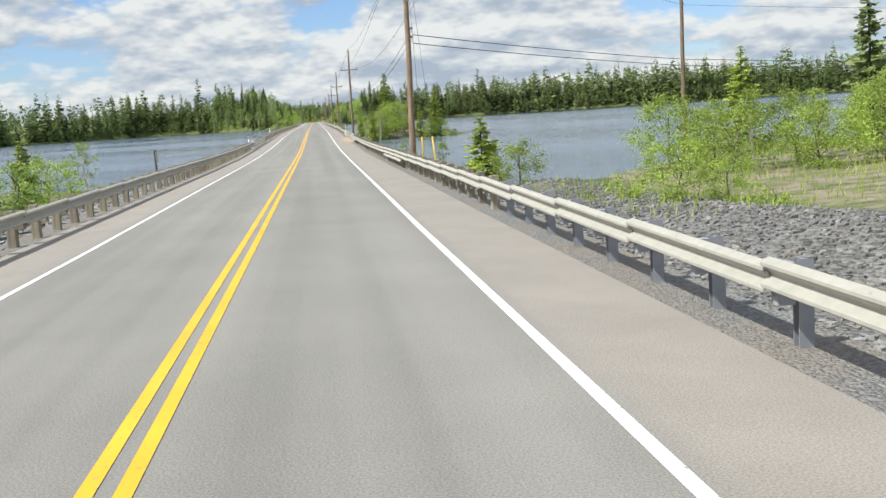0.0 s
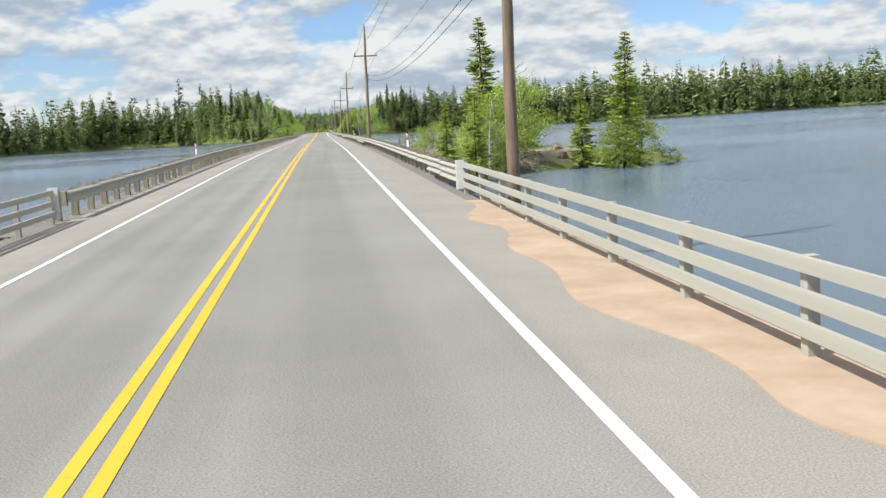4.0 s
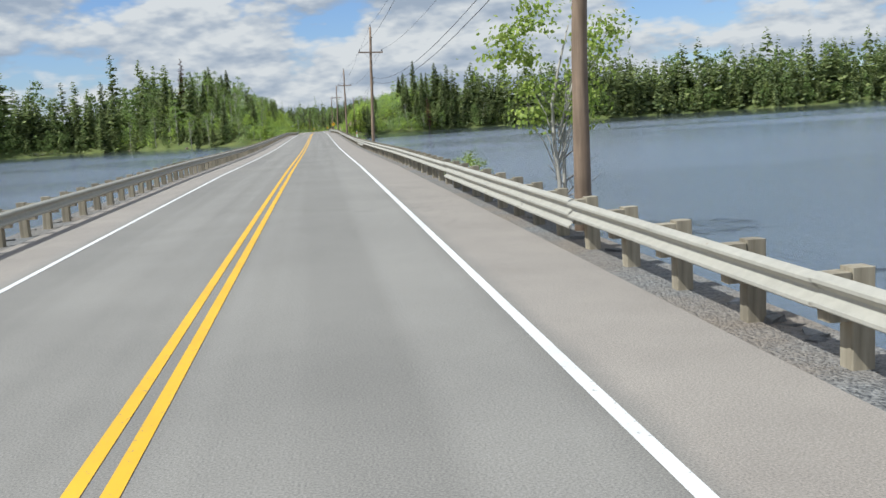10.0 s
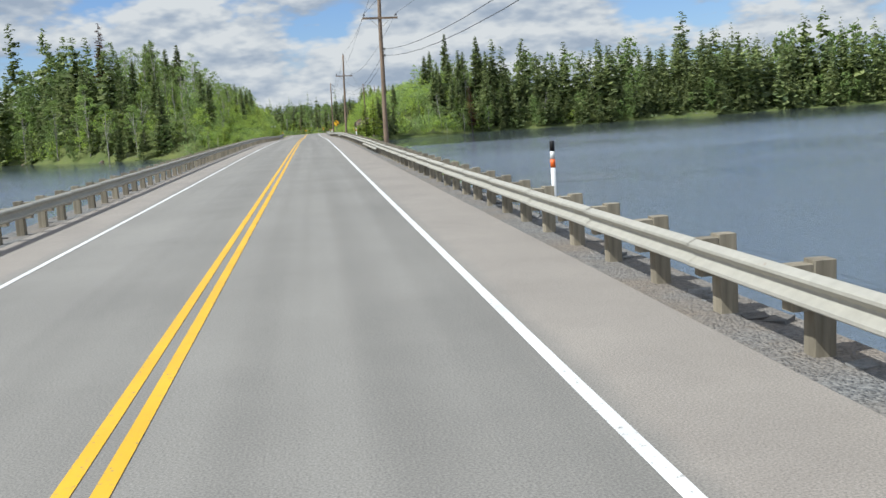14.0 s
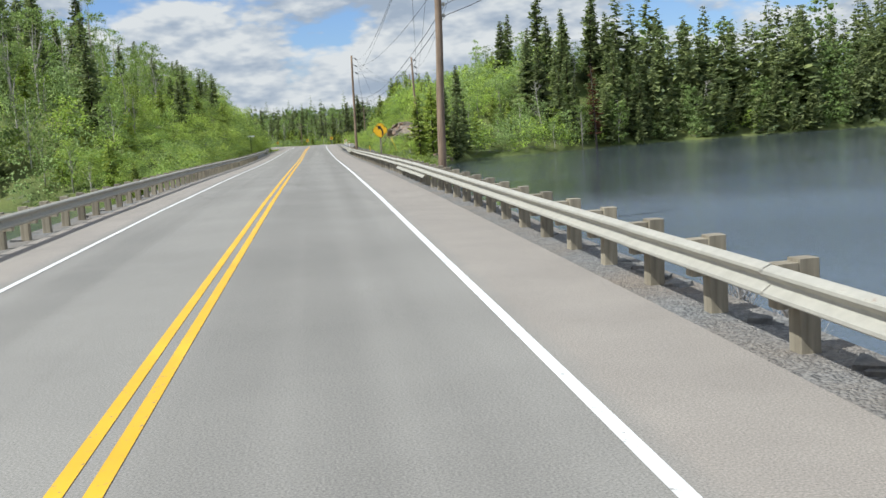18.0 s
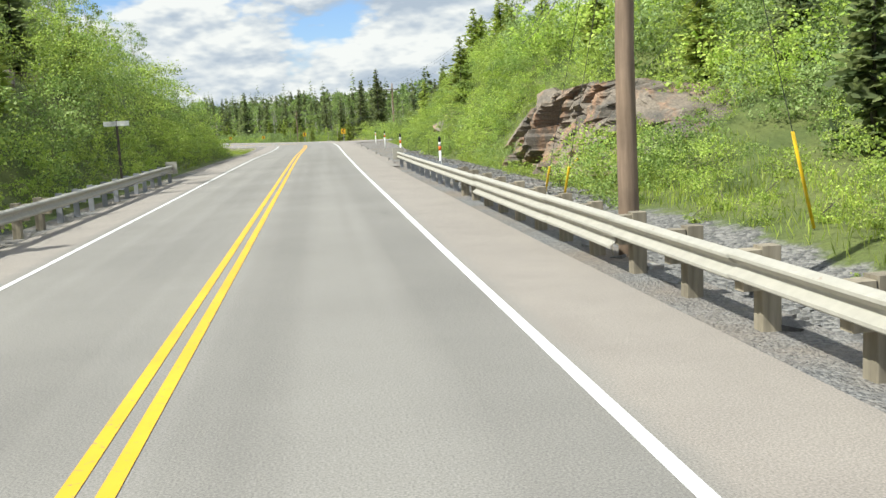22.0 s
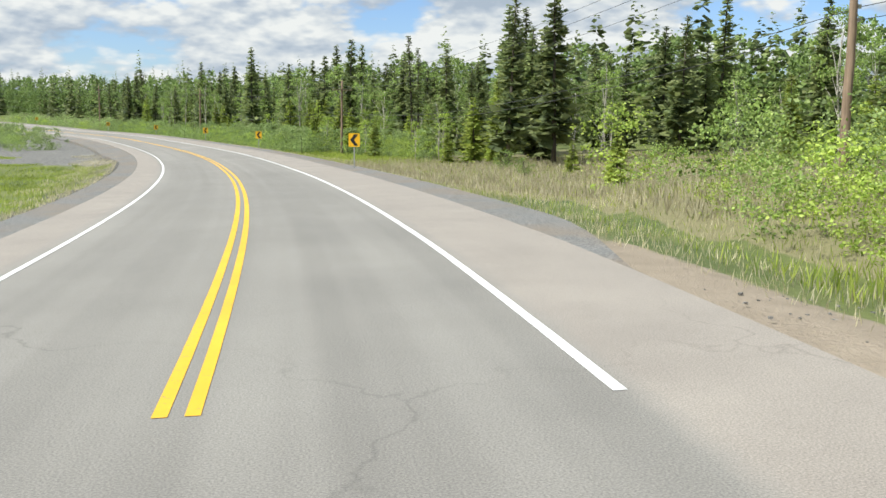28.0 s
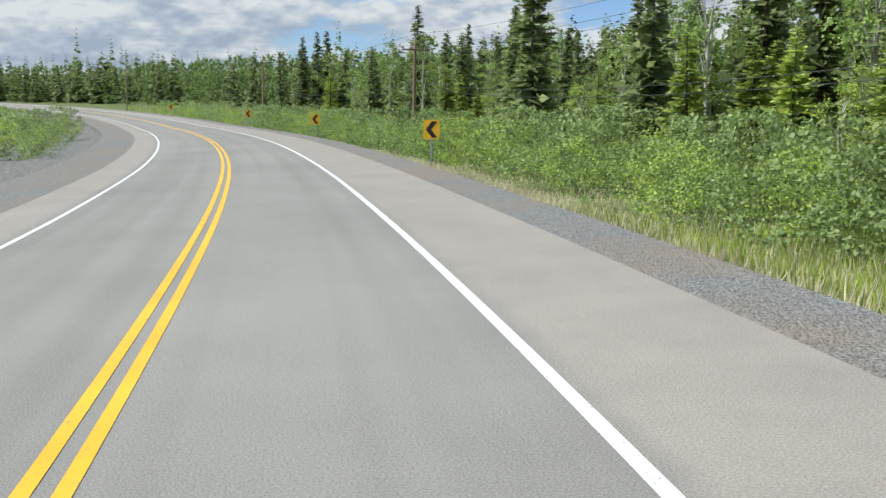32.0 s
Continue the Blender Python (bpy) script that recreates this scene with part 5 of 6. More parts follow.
# trees and shrubs on the stony point
set_out((
    ("fresh_c", 8.6, 158.0, 0.52, "narrow yellow-green spruce at the tip of the point"), ("fresh_c", 10.6, 160.5, 0.55, ""), ("shrub_f", 13.6, 168.5, 1.35, ""), ("shrub_f", 15.2, 170.5, 1.5, ""), ("shrub_f", 11.8, 166.5, 1.15, ""),
    ("shrub_f", 12.6, 166.0, 0.8, ""), ("fresh_c", 19.4, 168.5, 0.60, ""), ("fresh_c", 21.6, 166.0, 0.95, "tall young spruce on a small rocky point"), ("shrub_f", 20.8, 164.8, 0.9, ""), ("shrub_f", 22.4, 165.2, 0.95, ""),
    ("shrub_b", 24.6, 165.8, 0.7, ""), ("shrub_b", 9.6, 163.5, 0.9, ""), ("fresh_c", 14.6, 180.0, 1.12, "large yellow-green spruce on a stony point"), ("shrub_g", 13.2, 183.0, 0.8, ""), 
    ("fresh_b", 16.2, 178.0, 0.8, ""), ("shrub_g", 17.4, 179.0, 0.8, ""), ("shrub_g", 15.6, 176.0, 0.9, ""), ("fresh_a", 18.4, 183.0, 0.7, ""), ("shrub_d", 17.6, 181.0, 1.4, ""),
    ("shrub_e", 10.6, 176.0, 1.0, ""), ("shrub_e", 11.6, 172.0, 1.2, ""), ("shrub_g", 12.4, 177.6, 0.55, ""), ("shrub_g", 13.4, 174.6, 0.7, ""), ("shrub_e", 9.4, 181.0, 0.8, ""),
    ("shrub_g", 11.2, 188.8, 1.15, "yellow-green leafy shrub beside the guard rail"),
))
# bushes rooted along the causeway
set_out((
    ("shrub_d", 10.5, 197.0, 1.6, "dense brownish twiggy shrub behind the guard rail"), ("shrub_d", 12.2, 197.0, 1.35, ""), ("shrub_e", 9.8, 199.0, 0.9, ""), ("shrub_b", 7.9, 212.0, 0.6, ""), ("shrub_g", 8.0, 250.6, 1.0, ""),
    ("shrub_g", 8.8, 249.4, 0.7, ""), ("shrub_g", 7.9, 296.6, 0.85, ""), ("shrub_b", 8.0, 400.0, 0.9, ""), ("shrub_d", 8.4, 401.5, 0.8, ""), ("shrub_g", 7.8, 443.6, 0.55, ""), ("shrub_e", 7.6, 441.0, 0.9, ""),
    ("shrub_e", 8.1, 243.0, 0.8, ""), ("shrub_e", 7.9, 258.0, 0.9, ""), ("poplar_c", 8.3, 280.4, 1.0, "small leaning poplar with a thin open crown"), ("shrub_a", 7.8, 290.0, 0.6, ""), ("shrub_e", 7.6, 305.0, 0.9, ""),
    ("shrub_d", 7.8, 380.5, 0.7, ""), ("shrub_b", 8.4, 431.5, 1.05, ""), ("shrub_c", 8.6, 430.6, 0.7, ""), ("shrub_e", 7.8, 446.0, 1.1, ""), ("shrub_e", 7.6, 449.0, 1.0, ""),
    ("shrub_a", 8.6, 489.0, 0.5, ""), ("shrub_e", -7.6, 232.0, 0.9, ""), ("shrub_e", -7.4, 262.0, 1.1, ""), ("shrub_e", -7.3, 270.0, 0.9, ""),
))
# plants on the far shore and over the rock cut
set_out((
    ("poplar_a", 7.8, 514.6, 0.58, "leafy bush behind the curve sign"), ("shrub_g", 8.0, 509.4, 0.95, ""), ("shrub_g", 8.6, 511.5, 0.6, ""), ("shrub_b", 8.3, 524.0, 0.75, ""), ("shrub_e", 8.9, 519.0, 1.2, ""),
    ("shrub_b", 9.8, 530.0, 0.8, ""), ("shrub_c", 9.4, 536.0, 0.8, ""), ("fresh_a", 12.6, 553.5, 0.8, ""), ("fresh_a", 14.4, 557.0, 0.95, "young spruce on the shore, fresh green"), ("fresh_b", 11.0, 550.0, 0.9, ""),
    ("spruce_b", 16.0, 560.0, 0.62, ""), ("shrub_a", 10.6, 546.5, 0.7, ""), ("shrub_a", 12.2, 548.5, 0.6, ""), ("fresh_a", 16.4, 634.0, 0.75, ""), ("fresh_a", 19.0, 630.0, 0.7, ""),
    ("fresh_b", 17.5, 599.0, 0.75, "bright young spruce on top of the rock"), ("fresh_b", 18.6, 602.0, 0.9, ""), ("dead_a", -37.0, 547.0, 1.15, ""), ("dead_a", 38.0, 574.0, 0.9, ""), ("aspen_c", -8.9, 566.0, 0.42, ""),
))


def blades(name, label, category, s0, s1, u0, u1, n, height, width, mat, test=None):
    """A sheet of grass or reed blades."""
    S, U = rng.uniform(s0, s1, n), rng.uniform(u0, u1, n)
    clump = 0.5 + 0.5 * np.sin(S * 0.9 + 3 * np.sin(U * 1.3)) * np.sin(U * 2.1 + S * 0.4)
    keep = rng.uniform(0, 1, n) < 0.35 + 0.65 * clump
    if test is not None:
        keep &= test(S, U)
    S, U = S[keep], U[keep]
    x, y, _z = at_road(S, U)
    z = land(x, y)
    ok = shores(x, y) < -0.4
    x, y, z = x[ok], y[ok], z[ok]
    n = len(x)
    P = np.stack([x, y, z - 0.03], -1)
    D = unit(np.stack([rng.normal(0, 0.28, n), rng.normal(0, 0.28, n), np.ones(n)], -1))
    Sd = unit(np.stack([rng.normal(0, 1, n), rng.normal(0, 1, n), np.zeros(n)], -1))
    V, F = diamonds(P, D, Sd, height * rng.uniform(0.5, 1.2, n), np.full(n, width))
    tagged(new(name, fast_mesh(name, V, F, mat)), label, category, kind="stuff")


def stones(name, label, s0, s1, u0, u1, n, size, mat=STONE):
    """Broken stone lying on the slope; uneven six-sided lumps."""
    S, U = rng.uniform(s0, s1, n), rng.uniform(u0, u1, n)
    x, y, _z = at_road(S, U)
    z = land(x, y)
    ok = z > WATER_Z - 0.35
    x, y, z = x[ok], y[ok], z[ok]
    n = len(x)
    r = size * rng.uniform(0.45, 1.0, n) ** 1.6
    base = np.array([(a, b, c * 0.62) for a in (-1, 1) for b in (-1, 1) for c in (-1, 1)], float) * 0.62
    V = base[None] * rng.uniform(0.5, 1.25, (n, 8, 3)) * r[:, None, None]
    a = rng.uniform(0, 6.28, n)
    c, s = np.cos(a)[:, None], np.sin(a)[:, None]
    V = np.stack([V[..., 0] * c - V[..., 1] * s, V[..., 0] * s + V[..., 1] * c, V[..., 2]], -1) + np.stack([x, y, z + r * 0.15], -1)[:, None]
    F = np.array([(0, 1, 3, 2), (4, 6, 7, 5), (0, 4, 5, 1), (2, 3, 7, 6), (0, 2, 6, 4), (1, 5, 7, 3)])
    F = (F[None] + (np.arange(n) * 8)[:, None, None]).reshape(-1, 4)
    tagged(new(name, fast_mesh(name, V, F, mat)), label, "stones", kind="stuff")


stones("riprap", "broken grey stone on the causeway slope", 46, 560, 5.75, 8.8, 15000, 0.24)
stones("riprap", "broken grey stone on the causeway slope", 20, 560, -8.6, -5.75, 12000, 0.24)
stones("gravel_bed", "grey crushed stone spread over the flat bank", -5, 46, 6.2, 12.5, 12000, 0.10)
stones("riprap", "crushed stone in the ditch below the rock cut", 570, 606, 6.1, 10.2, 16000, 0.115)
stones("riprap", "crushed stone along the foot of the slope", 606, 656, 7.4, 9.8, 5000, 0.08)
stones("riprap", "broken brown rock strewn over the stony point", 162, 196, 6.5, 17, 2600, 0.20)
stones("gravel_bed", "grey crushed stone on the inside of the bend", 676, 800, -8.2, -6.0, 5000, 0.08)
stones("gravel_bed", "loose gravel scattered over the side road", 662, 696, 6.0, 34, 5000, 0.045)
tagged(ribbon("sand_strip", 592, 663, lambda q: edge_r(q) - 0.06 + 0.05 * np.sin(q * 1.7), lambda q: edge_r(q) + 0.42 + 0.16 * np.sin(q * 0.8) * np.sin(q * 0.31) + 0.06 * np.sin(q * 3.1), 0.004, DUSTY, 0.5, 2, 0.14), "pale sand washed along the edge of the asphalt", "sand", kind="structure")
blades("grass", "fresh green roadside grass", "grass", 556, 664, 10.2, 15, 20000, 0.40, 0.014, GRASS)
blades("grass", "fresh green roadside grass", "grass", 692, 940, 8.2, 12.5, 16000, 0.24, 0.012, GRASS)
blades("grass", "fresh green roadside grass", "grass", 590, 672, -12, -7.0, 12000, 0.30, 0.014, GRASS)
blades("grass", "fresh green grass at the corner of the side road", "grass", 636, 664, 9.0, 30, 12000, 0.42, 0.016, GRASS)
blades("cattails", "dry tan cattails in a roadside marsh", "reeds", 706, 770, 11.6, 54, 80000, 0.54, 0.018, STRAW)
blades("grass", "tall mixed grass at the end of the marsh", "grass", 764, 802, 8.2, 20.5, 26000, 0.42, 0.016, GRASS)
blades("grass", "pale dry grass at the end of the marsh", "grass", 764, 830, 7.2, 14.0, 18000, 0.40, 0.010, STRAW)
blades("marsh_grass", "green rushes among the cattails", "reeds", 700, 775, 13.0, 50, 30000, 0.40, 0.018, GRASS)
blades("grass", "green grass patches on the gravel slope", "grass", 652, 800, -26, -6.6, 120000, 0.22, 0.016, GRASS, lambda S, U: (U < -6.9 - 8.5 * sm(S, 758, 784) + 0.8 * np.sin(S * 0.5)) & (np.sin(S * 0.23 + 2.5 * np.sin(U * 0.7)) > -1.1 + 1.1 * sm(S, 755, 785)))
blades("grass", "dry yellowish grass along the gravel of the bend", "grass", 672, 790, -10.0, -6.3, 18000, 0.24, 0.010, STRAW, lambda S, U: U > -7.8 - 2.0 * sm(S, 715, 745) + np.sin(S * 0.7))
blades("grass", "tall grass at the corner of the side road", "grass", 689, 700, 8.5, 60, 14000, 0.5, 0.016, GRASS)
blades("grass", "dry and green grass tufts on the bank", "grass", 20, 60, 8.8, 32, 7000, 0.35, 0.015, GRASS)
blades("grass", "dry grass tufts along the guard rail", "grass", 60, 560, 5.8, 7.6, 7000, 0.34, 0.010, STRAW)
blades("grass", "pale dry grass on the verge of the bend", "grass", 692, 930, 7.0, 13.0, 38000, 0.26, 0.008, STRAW)
blades("grass", "green grass on the stony point", "grass", 160, 200, 7, 26, 4500, 0.4, 0.015, GRASS)

# ---- power line ----
def pole(x, y, height, arm_z=None, lean=(0.0, 0.0), turn=0.0, stacked=False, label=""):
    """A round wooden pole with a crossarm, or with insulators set one above another."""
    z = ground_at(x, y)
    ob = thing("power_pole", label or ("weathered wooden power pole with a crossarm" if arm_z else "weathered wooden power pole with stacked insulators"), "power pole",
               Matrix.Translation((x, y, z)) @ pose(0, 0, 0, lean[0], lean[1], turn), "power poles")
    n = 9
    pts = [(0.012 * math.sin(k * 1.7), 0.012 * math.cos(k * 2.3), -0.6 + (height + 0.6) * k / n) for k in range(n + 1)]
    part("shaft", Geo().tube(pts, [0.165 - 0.065 * k / n for k in range(n + 1)], 14).mesh("shaft", POLE_WOOD, True), ob)
    tops = []
    if arm_z:
        a = arm_z - z
        part("crossarm", Geo().box(-1.1, 1.1, -0.165, -0.065, a - 0.06, a + 0.06, None, 0.01).mesh("crossarm", POLE_WOOD), ob)
        for sx in (-1, 1):
            part("brace", Geo().tube([(sx * 0.62, -0.16, a - 0.05), (sx * 0.05, -0.13, a - 0.60)], 0.016, 5).mesh("brace", STEEL), ob)
        spots = [(-1.0, -0.115, a + 0.06), (1.0, -0.115, a + 0.06), (0.0, 0.0, height)]
        for sx, sy, sz in spots:
            g = Geo().tube([(sx, sy, sz), (sx, sy, sz + 0.08), (sx, sy, sz + 0.085), (sx, sy, sz + 0.16), (sx, sy, sz + 0.165), (sx, sy, sz + 0.22)], [0.02, 0.02, 0.065, 0.05, 0.075, 0.03], 10)
            part("insulator", g.mesh("insulator", CERAMIC, True), ob)
            tops.append((sx, sy, sz + 0.22))
    elif stacked:
        for k in range(3):
            sz = height - 0.25 - 0.75 * k
            g = Geo().tube([(0.10, 0, sz), (0.34, 0, sz - 0.06), (0.36, 0, sz - 0.08), (0.46, 0, sz - 0.16), (0.48, 0, sz - 0.17), (0.56, 0, sz - 0.24)], [0.02, 0.02, 0.075, 0.055, 0.075, 0.03], 10)
            part("insulator", g.mesh("insulator", DARK, True), ob)
            tops.append((0.56, 0, sz - 0.24))
    # the telephone cable's clamp
    cz = height * 0.60
    part("cable_clamp", Geo().box(0.10, 0.24, -0.05, 0.05, cz - 0.06, cz + 0.06, None, 0.01).mesh("cable_clamp", STEEL), ob)
    part("cable_clamp", Geo().box(0.10, 0.24, -0.05, 0.05, cz - 0.46, cz - 0.34, None, 0.01).mesh("cable_clamp", STEEL), ob)
    low = [(0.26, 0, cz), (0.26, 0, cz - 0.40)]
    m = ob.matrix_basis
    return [m @ Vector(p) for p in tops], [m @ Vector(p) for p in low]


def span(a, b, sag, n=12):
    return [tuple(a.lerp(b, k / n) - Vector((0, 0, sag * 4 * (k / n) * (1 - k / n)))) for k in range(n + 1)]


def wire(label, places, sag, r):
    ob = thing("overhead_wire", label, "wire", None, "overhead wires")
    for a, b in zip(places[:-1], places[1:]):
        part("span", Geo().tube(span(a, b, sag * ((b - a).length / 70) ** 2), r, 5, False).mesh("span", WIRE, True), ob)


def power_line():
    random.seed(5)
    tops, lows = [], []
    leans = [(0, 1.2), (0, 0.6), (0.4, 1.0), (0, 1.6), (0, 2.4), (0.3, 1.1), (0, 2.0), (0, 0.8)]
    for k, s in enumerate(POLES):
        if k < 7:
            t, l = pole(POLE_U[k], s, 11.2, 8.3, leans[k], 0)
        else:
            t, l = pole(POLE_U[k], s, 11.0, None, leans[k], 0, True)
        tops.append(t), lows.append(l)
    for x, y, h, arm, turn in ((20.7, 640.6, 12.4, None, -8), (15.05, 713.5, 8.5, None, 4), (-3.0, 795.3, 5.9, None, 18), (-29.0, 855.3, 6.6, None, 26), (-65.0, 926.4, 9.2, None, 32), (-132.0, 1018.5, 15.6, None, 42)):
        t, l = pole(x, y, h - ground_at(x, y), h - 1.05, (0, random.uniform(-1, 1)), turn)
        tops.append(t), lows.append(l)
    n = len(tops)
    for j, lab in ((0, "thin conductor hung from pole to pole"), (1, "thin conductor hung from pole to pole"), (2, "thin top wire hung from pole to pole")):
        wire(lab, [t[j] for t in tops], 0.9, 0.010)
    for j in (0, 1):
        wire("thick black telephone cable hung below the conductors", [l[j] for l in lows], 1.15, 0.013)
    # the branch that leaves over the water at the first pole
    t2, l2 = pole(25.5, 62.0, 11.5, None, (0, 0.8), 60, True, "bare wooden power pole among lakeside shrubs")
    t3, l3 = pole(95.0, 48.0, 11.5, None, (0, 0), 60, True)
    for j in (0, 1):
        wire("black cable of the branch line", [lows[0][j] + Vector((0, 0, -0.3)), l2[j] + Vector((0, 0, -0.9)), l3[j]], 0.8, 0.020)
    for j in range(3):
        wire("thin conductor of the branch line", [tops[0][j], t2[j], t3[j]], 0.7, 0.010)
    # the angle pole and its spur
    t4, l4 = pole(13.25, 561.0, 10.8, None, (0, -1.2), 20, True)
    for j in range(3):
        wire("thin conductor across to the spur pole", [tops[6][j], t4[j], tops[8][j]], 0.8, 0.010)
    # stays with yellow guards
    for x, y, top, s in ((6.9, 50.5, tops[0][2], 1), (7.1, 46.5, tops[0][2], 1), (11.0, 562.0, tops[7][0], 1), (8.46, 574.3, tops[7][1], 1), (10.0, 579.0, t4[0], 1), (8.35, 571.5, tops[7][2], 1)):
        foot = Vector((x, y, ground_at(x, y) - 0.1))
        ob = thing("guy_wire", "steel stay wire with a yellow plastic guard", "guy wire", Matrix.Translation(foot), "stay wires")
        d = top - foot
        part("cable", Geo().tube([(0, 0, 0), tuple(d)], 0.008, 5).mesh("cable", WIRE), ob)
        part("guard", Geo().tube([tuple(d * (0.15 / d.length)), tuple(d * (2.3 / d.length))], 0.035, 8).mesh("guard", GUARD_Y, True), ob, None, "yellow plastic guard")


power_line()


# ---- signs and markers ----
def sign_post(g_h):
    return Geo().box(-0.03, 0.03, 0.012, 0.07, -0.5, g_h, None, 0.008).mesh("post", POST_WOOD)


def curve_sign(x, y, cz, side, face):
    z = ground_at(x, y)
    h = cz - z
    ob = thing("curve_sign", "yellow diamond warning sign with a black left-curve arrow", "road sign", Matrix.Translation((x, y, z)) @ pose(0, 0, 0, 0, 1, face))
    part("post", Geo().box(-0.05, 0.05, 0.015, 0.115, -0.5, h + 0.35, None, 0.01).mesh("post", POST_WOOD), ob)
    k = side / math.sqrt(2)

    def diamond(k, d):
        c = 0.10
        pts = [(0 + c * a, -k + c) for a in (-1, 1)] + [(k - c, -c), (k - c, c)] + [(c, k - c), (-c, k - c)] + [(-k + c, c), (-k + c, -c)]
        return Geo().poly([(px, pz) for px, pz in pts], d)

    plate = part("plate", diamond(k, 0.012).mesh("plate", SIGN_Y), ob, pose(0, 0, h))
    part("border", _ring(k * 0.93, k * 0.885).mesh("border", BLACK), plate, pose(0, -0.009, 0))
    # the shaft rises and bends to the left; the head points up and left
    w = 0.046
    mid = [(0.124, -0.31), (0.142, -0.20), (0.140, -0.09), (0.118, 0.0), (0.075, 0.08), (0.015, 0.145), (-0.03, 0.18)]
    left, right = [], []
    for i, (a, b) in enumerate(mid):
        p, q = Vector(mid[max(i - 1, 0)]), Vector(mid[min(i + 1, len(mid) - 1)])
        t = (q - p).normalized()
        nrm = Vector((-t.y, t.x)) * w
        left.append((a + nrm.x, b + nrm.y)), right.append((a - nrm.x, b - nrm.y))
    g = Geo()
    for i in range(len(mid) - 1):
        g.poly([left[i], right[i], right[i + 1], left[i + 1]], 0.004)
    g.poly([(-0.175, 0.285), (-0.105, 0.045), (-0.045, 0.10), (0.005, 0.17), (0.075, 0.25)], 0.0044)
    part("arrow", g.mesh("arrow", BLACK), plate, pose(0, -0.010, 0, 0, 0, 0))


def _ring(a, b):
    g = Geo()
    o, i = [(0, -a), (a, 0), (0, a), (-a, 0)], [(0, -b), (b, 0), (0, b), (-b, 0)]
    for k in range(4):
        g.poly([o[k], o[(k + 1) % 4], i[(k + 1) % 4], i[k]], 0.003)
    return g


def chevron(x, y, cz, face, w=0.60, h=0.72):
    z = ground_at(x, y)
    c = cz - z
    ob = thing("chevron_sign", "yellow sign with a black chevron on a grey post", "road sign", Matrix.Translation((x, y, z)) @ pose(0, 0, 0, 0, 0, face), "chevron signs round the bend")
    part("post", Geo().box(-0.035, 0.035, 0.010, 0.075, -0.5, c + h / 2 - 0.04, None, 0.008).mesh("post", SIGN_BACK), ob)
    r = 0.03
    pts = [(-w / 2 + r, -h / 2), (w / 2 - r, -h / 2), (w / 2, -h / 2 + r), (w / 2, h / 2 - r), (w / 2 - r, h / 2), (-w / 2 + r, h / 2), (-w / 2, h / 2 - r), (-w / 2, -h / 2 + r)]
    plate = part("plate", Geo().poly(pts, 0.008).mesh("plate", SIGN_Y), ob, pose(0, 0, c))
    g = Geo()
    a, b, t = w * 0.36, h * 0.42, w * 0.34
    g.poly([(-a, 0), (-a + t, 0), (a, -b), (a - t, -b)], 0.004).poly([(-a, 0), (a - t, b), (a, b), (-a + t, 0)], 0.0044)
    part("chevron_mark", g.mesh("chevron_mark", BLACK), plate, pose(0, -0.0075, 0))


def delineator(x, y, z=None, tall=1.35, face=0.0, tilt=0.0):
    z = ground_at(x, y) if z is None else z
    ob = thing("marker_post", "white plastic marker post with orange band and black top", "marker post", Matrix.Translation((x, y, z)) @ pose(0, 0, 0, 0, tilt, face), "roadside marker posts")
    part("stem", Geo().tube([(0, 0, -0.3), (0, 0, tall - 0.52)], 0.048, 10).mesh("stem", POST_W, True), ob)
    part("orange_band", Geo().tube([(0, 0, tall - 0.52), (0, 0, tall - 0.36)], 0.050, 10).mesh("orange_band", SIGN_O, True), ob)
    part("upper_stem", Geo().tube([(0, 0, tall - 0.36), (0, 0, tall - 0.20)], 0.048, 10).mesh("upper_stem", POST_W, True), ob)
    part("black_top", Geo().tube([(0, 0, tall - 0.20), (0, 0, tall - 0.02), (0, 0, tall)], [0.050, 0.050, 0.038], 10).mesh("black_top", BLACK, True), ob)


def signs():
    curve_sign(5.5, 509.6, 2.18, 0.75, -3)
    for x, y, cz, face in CHEVRONS:
        chevron(x, y, cz, face)
    for x, y in ((6.05, 154.0), (6.05, 238.2), (6.1, 371.4), (6.1, 454.4), (6.05, 580.6), (5.95, 596.6), (7.05, 624.0), (7.8, 648.5), (-6.0, 110.0), (-6.1, 164.0)):
        delineator(x, y, float(road_z(y)) - 0.1, tall=1.55)
    # backs of signs that face the other way
    for x, y, h, wide in ((-6.9, 52.0, 2.3, 0.62), (-7.4, 590.0, 2.9, 0.0)):
        z = ground_at(x, y)
        ob = thing("road_sign", "back of a road sign on a wooden post" if wide else "dark wooden post with two narrow white boards", "road sign", Matrix.Translation((x, y, z)), "signs seen from behind")
        part("post", Geo().box(-0.05, 0.05, -0.05, 0.05, -0.5, h, None, 0.01).mesh("post", BARK), ob)
        if wide:
            part("plate", Geo().box(0.055, 0.07, -0.3, 0.3, h - 0.72, h - 0.05, None, 0.0).mesh("plate", SIGN_BACK), ob)
        else:
            for dx in (-0.29, 0.29):
                part("board", Geo().box(dx - 0.27, dx + 0.27, -0.075, -0.055, h - 0.26, h - 0.04, None, 0.0).mesh("board", POST_W), ob, None, "white painted board")


CHEVRONS = [(5.6, 689.8, 0.95, -6), (-0.6, 736.4, 0.47, -2), (-10.9, 783.0, -0.04, 4), (-21.3, 814.2, 0.0, 10), (-34.3, 845.2, 0.1, 16), (-49.8, 875.7, 0.38, 21), (-78.7, 923.1, 1.24, 27)]
signs()


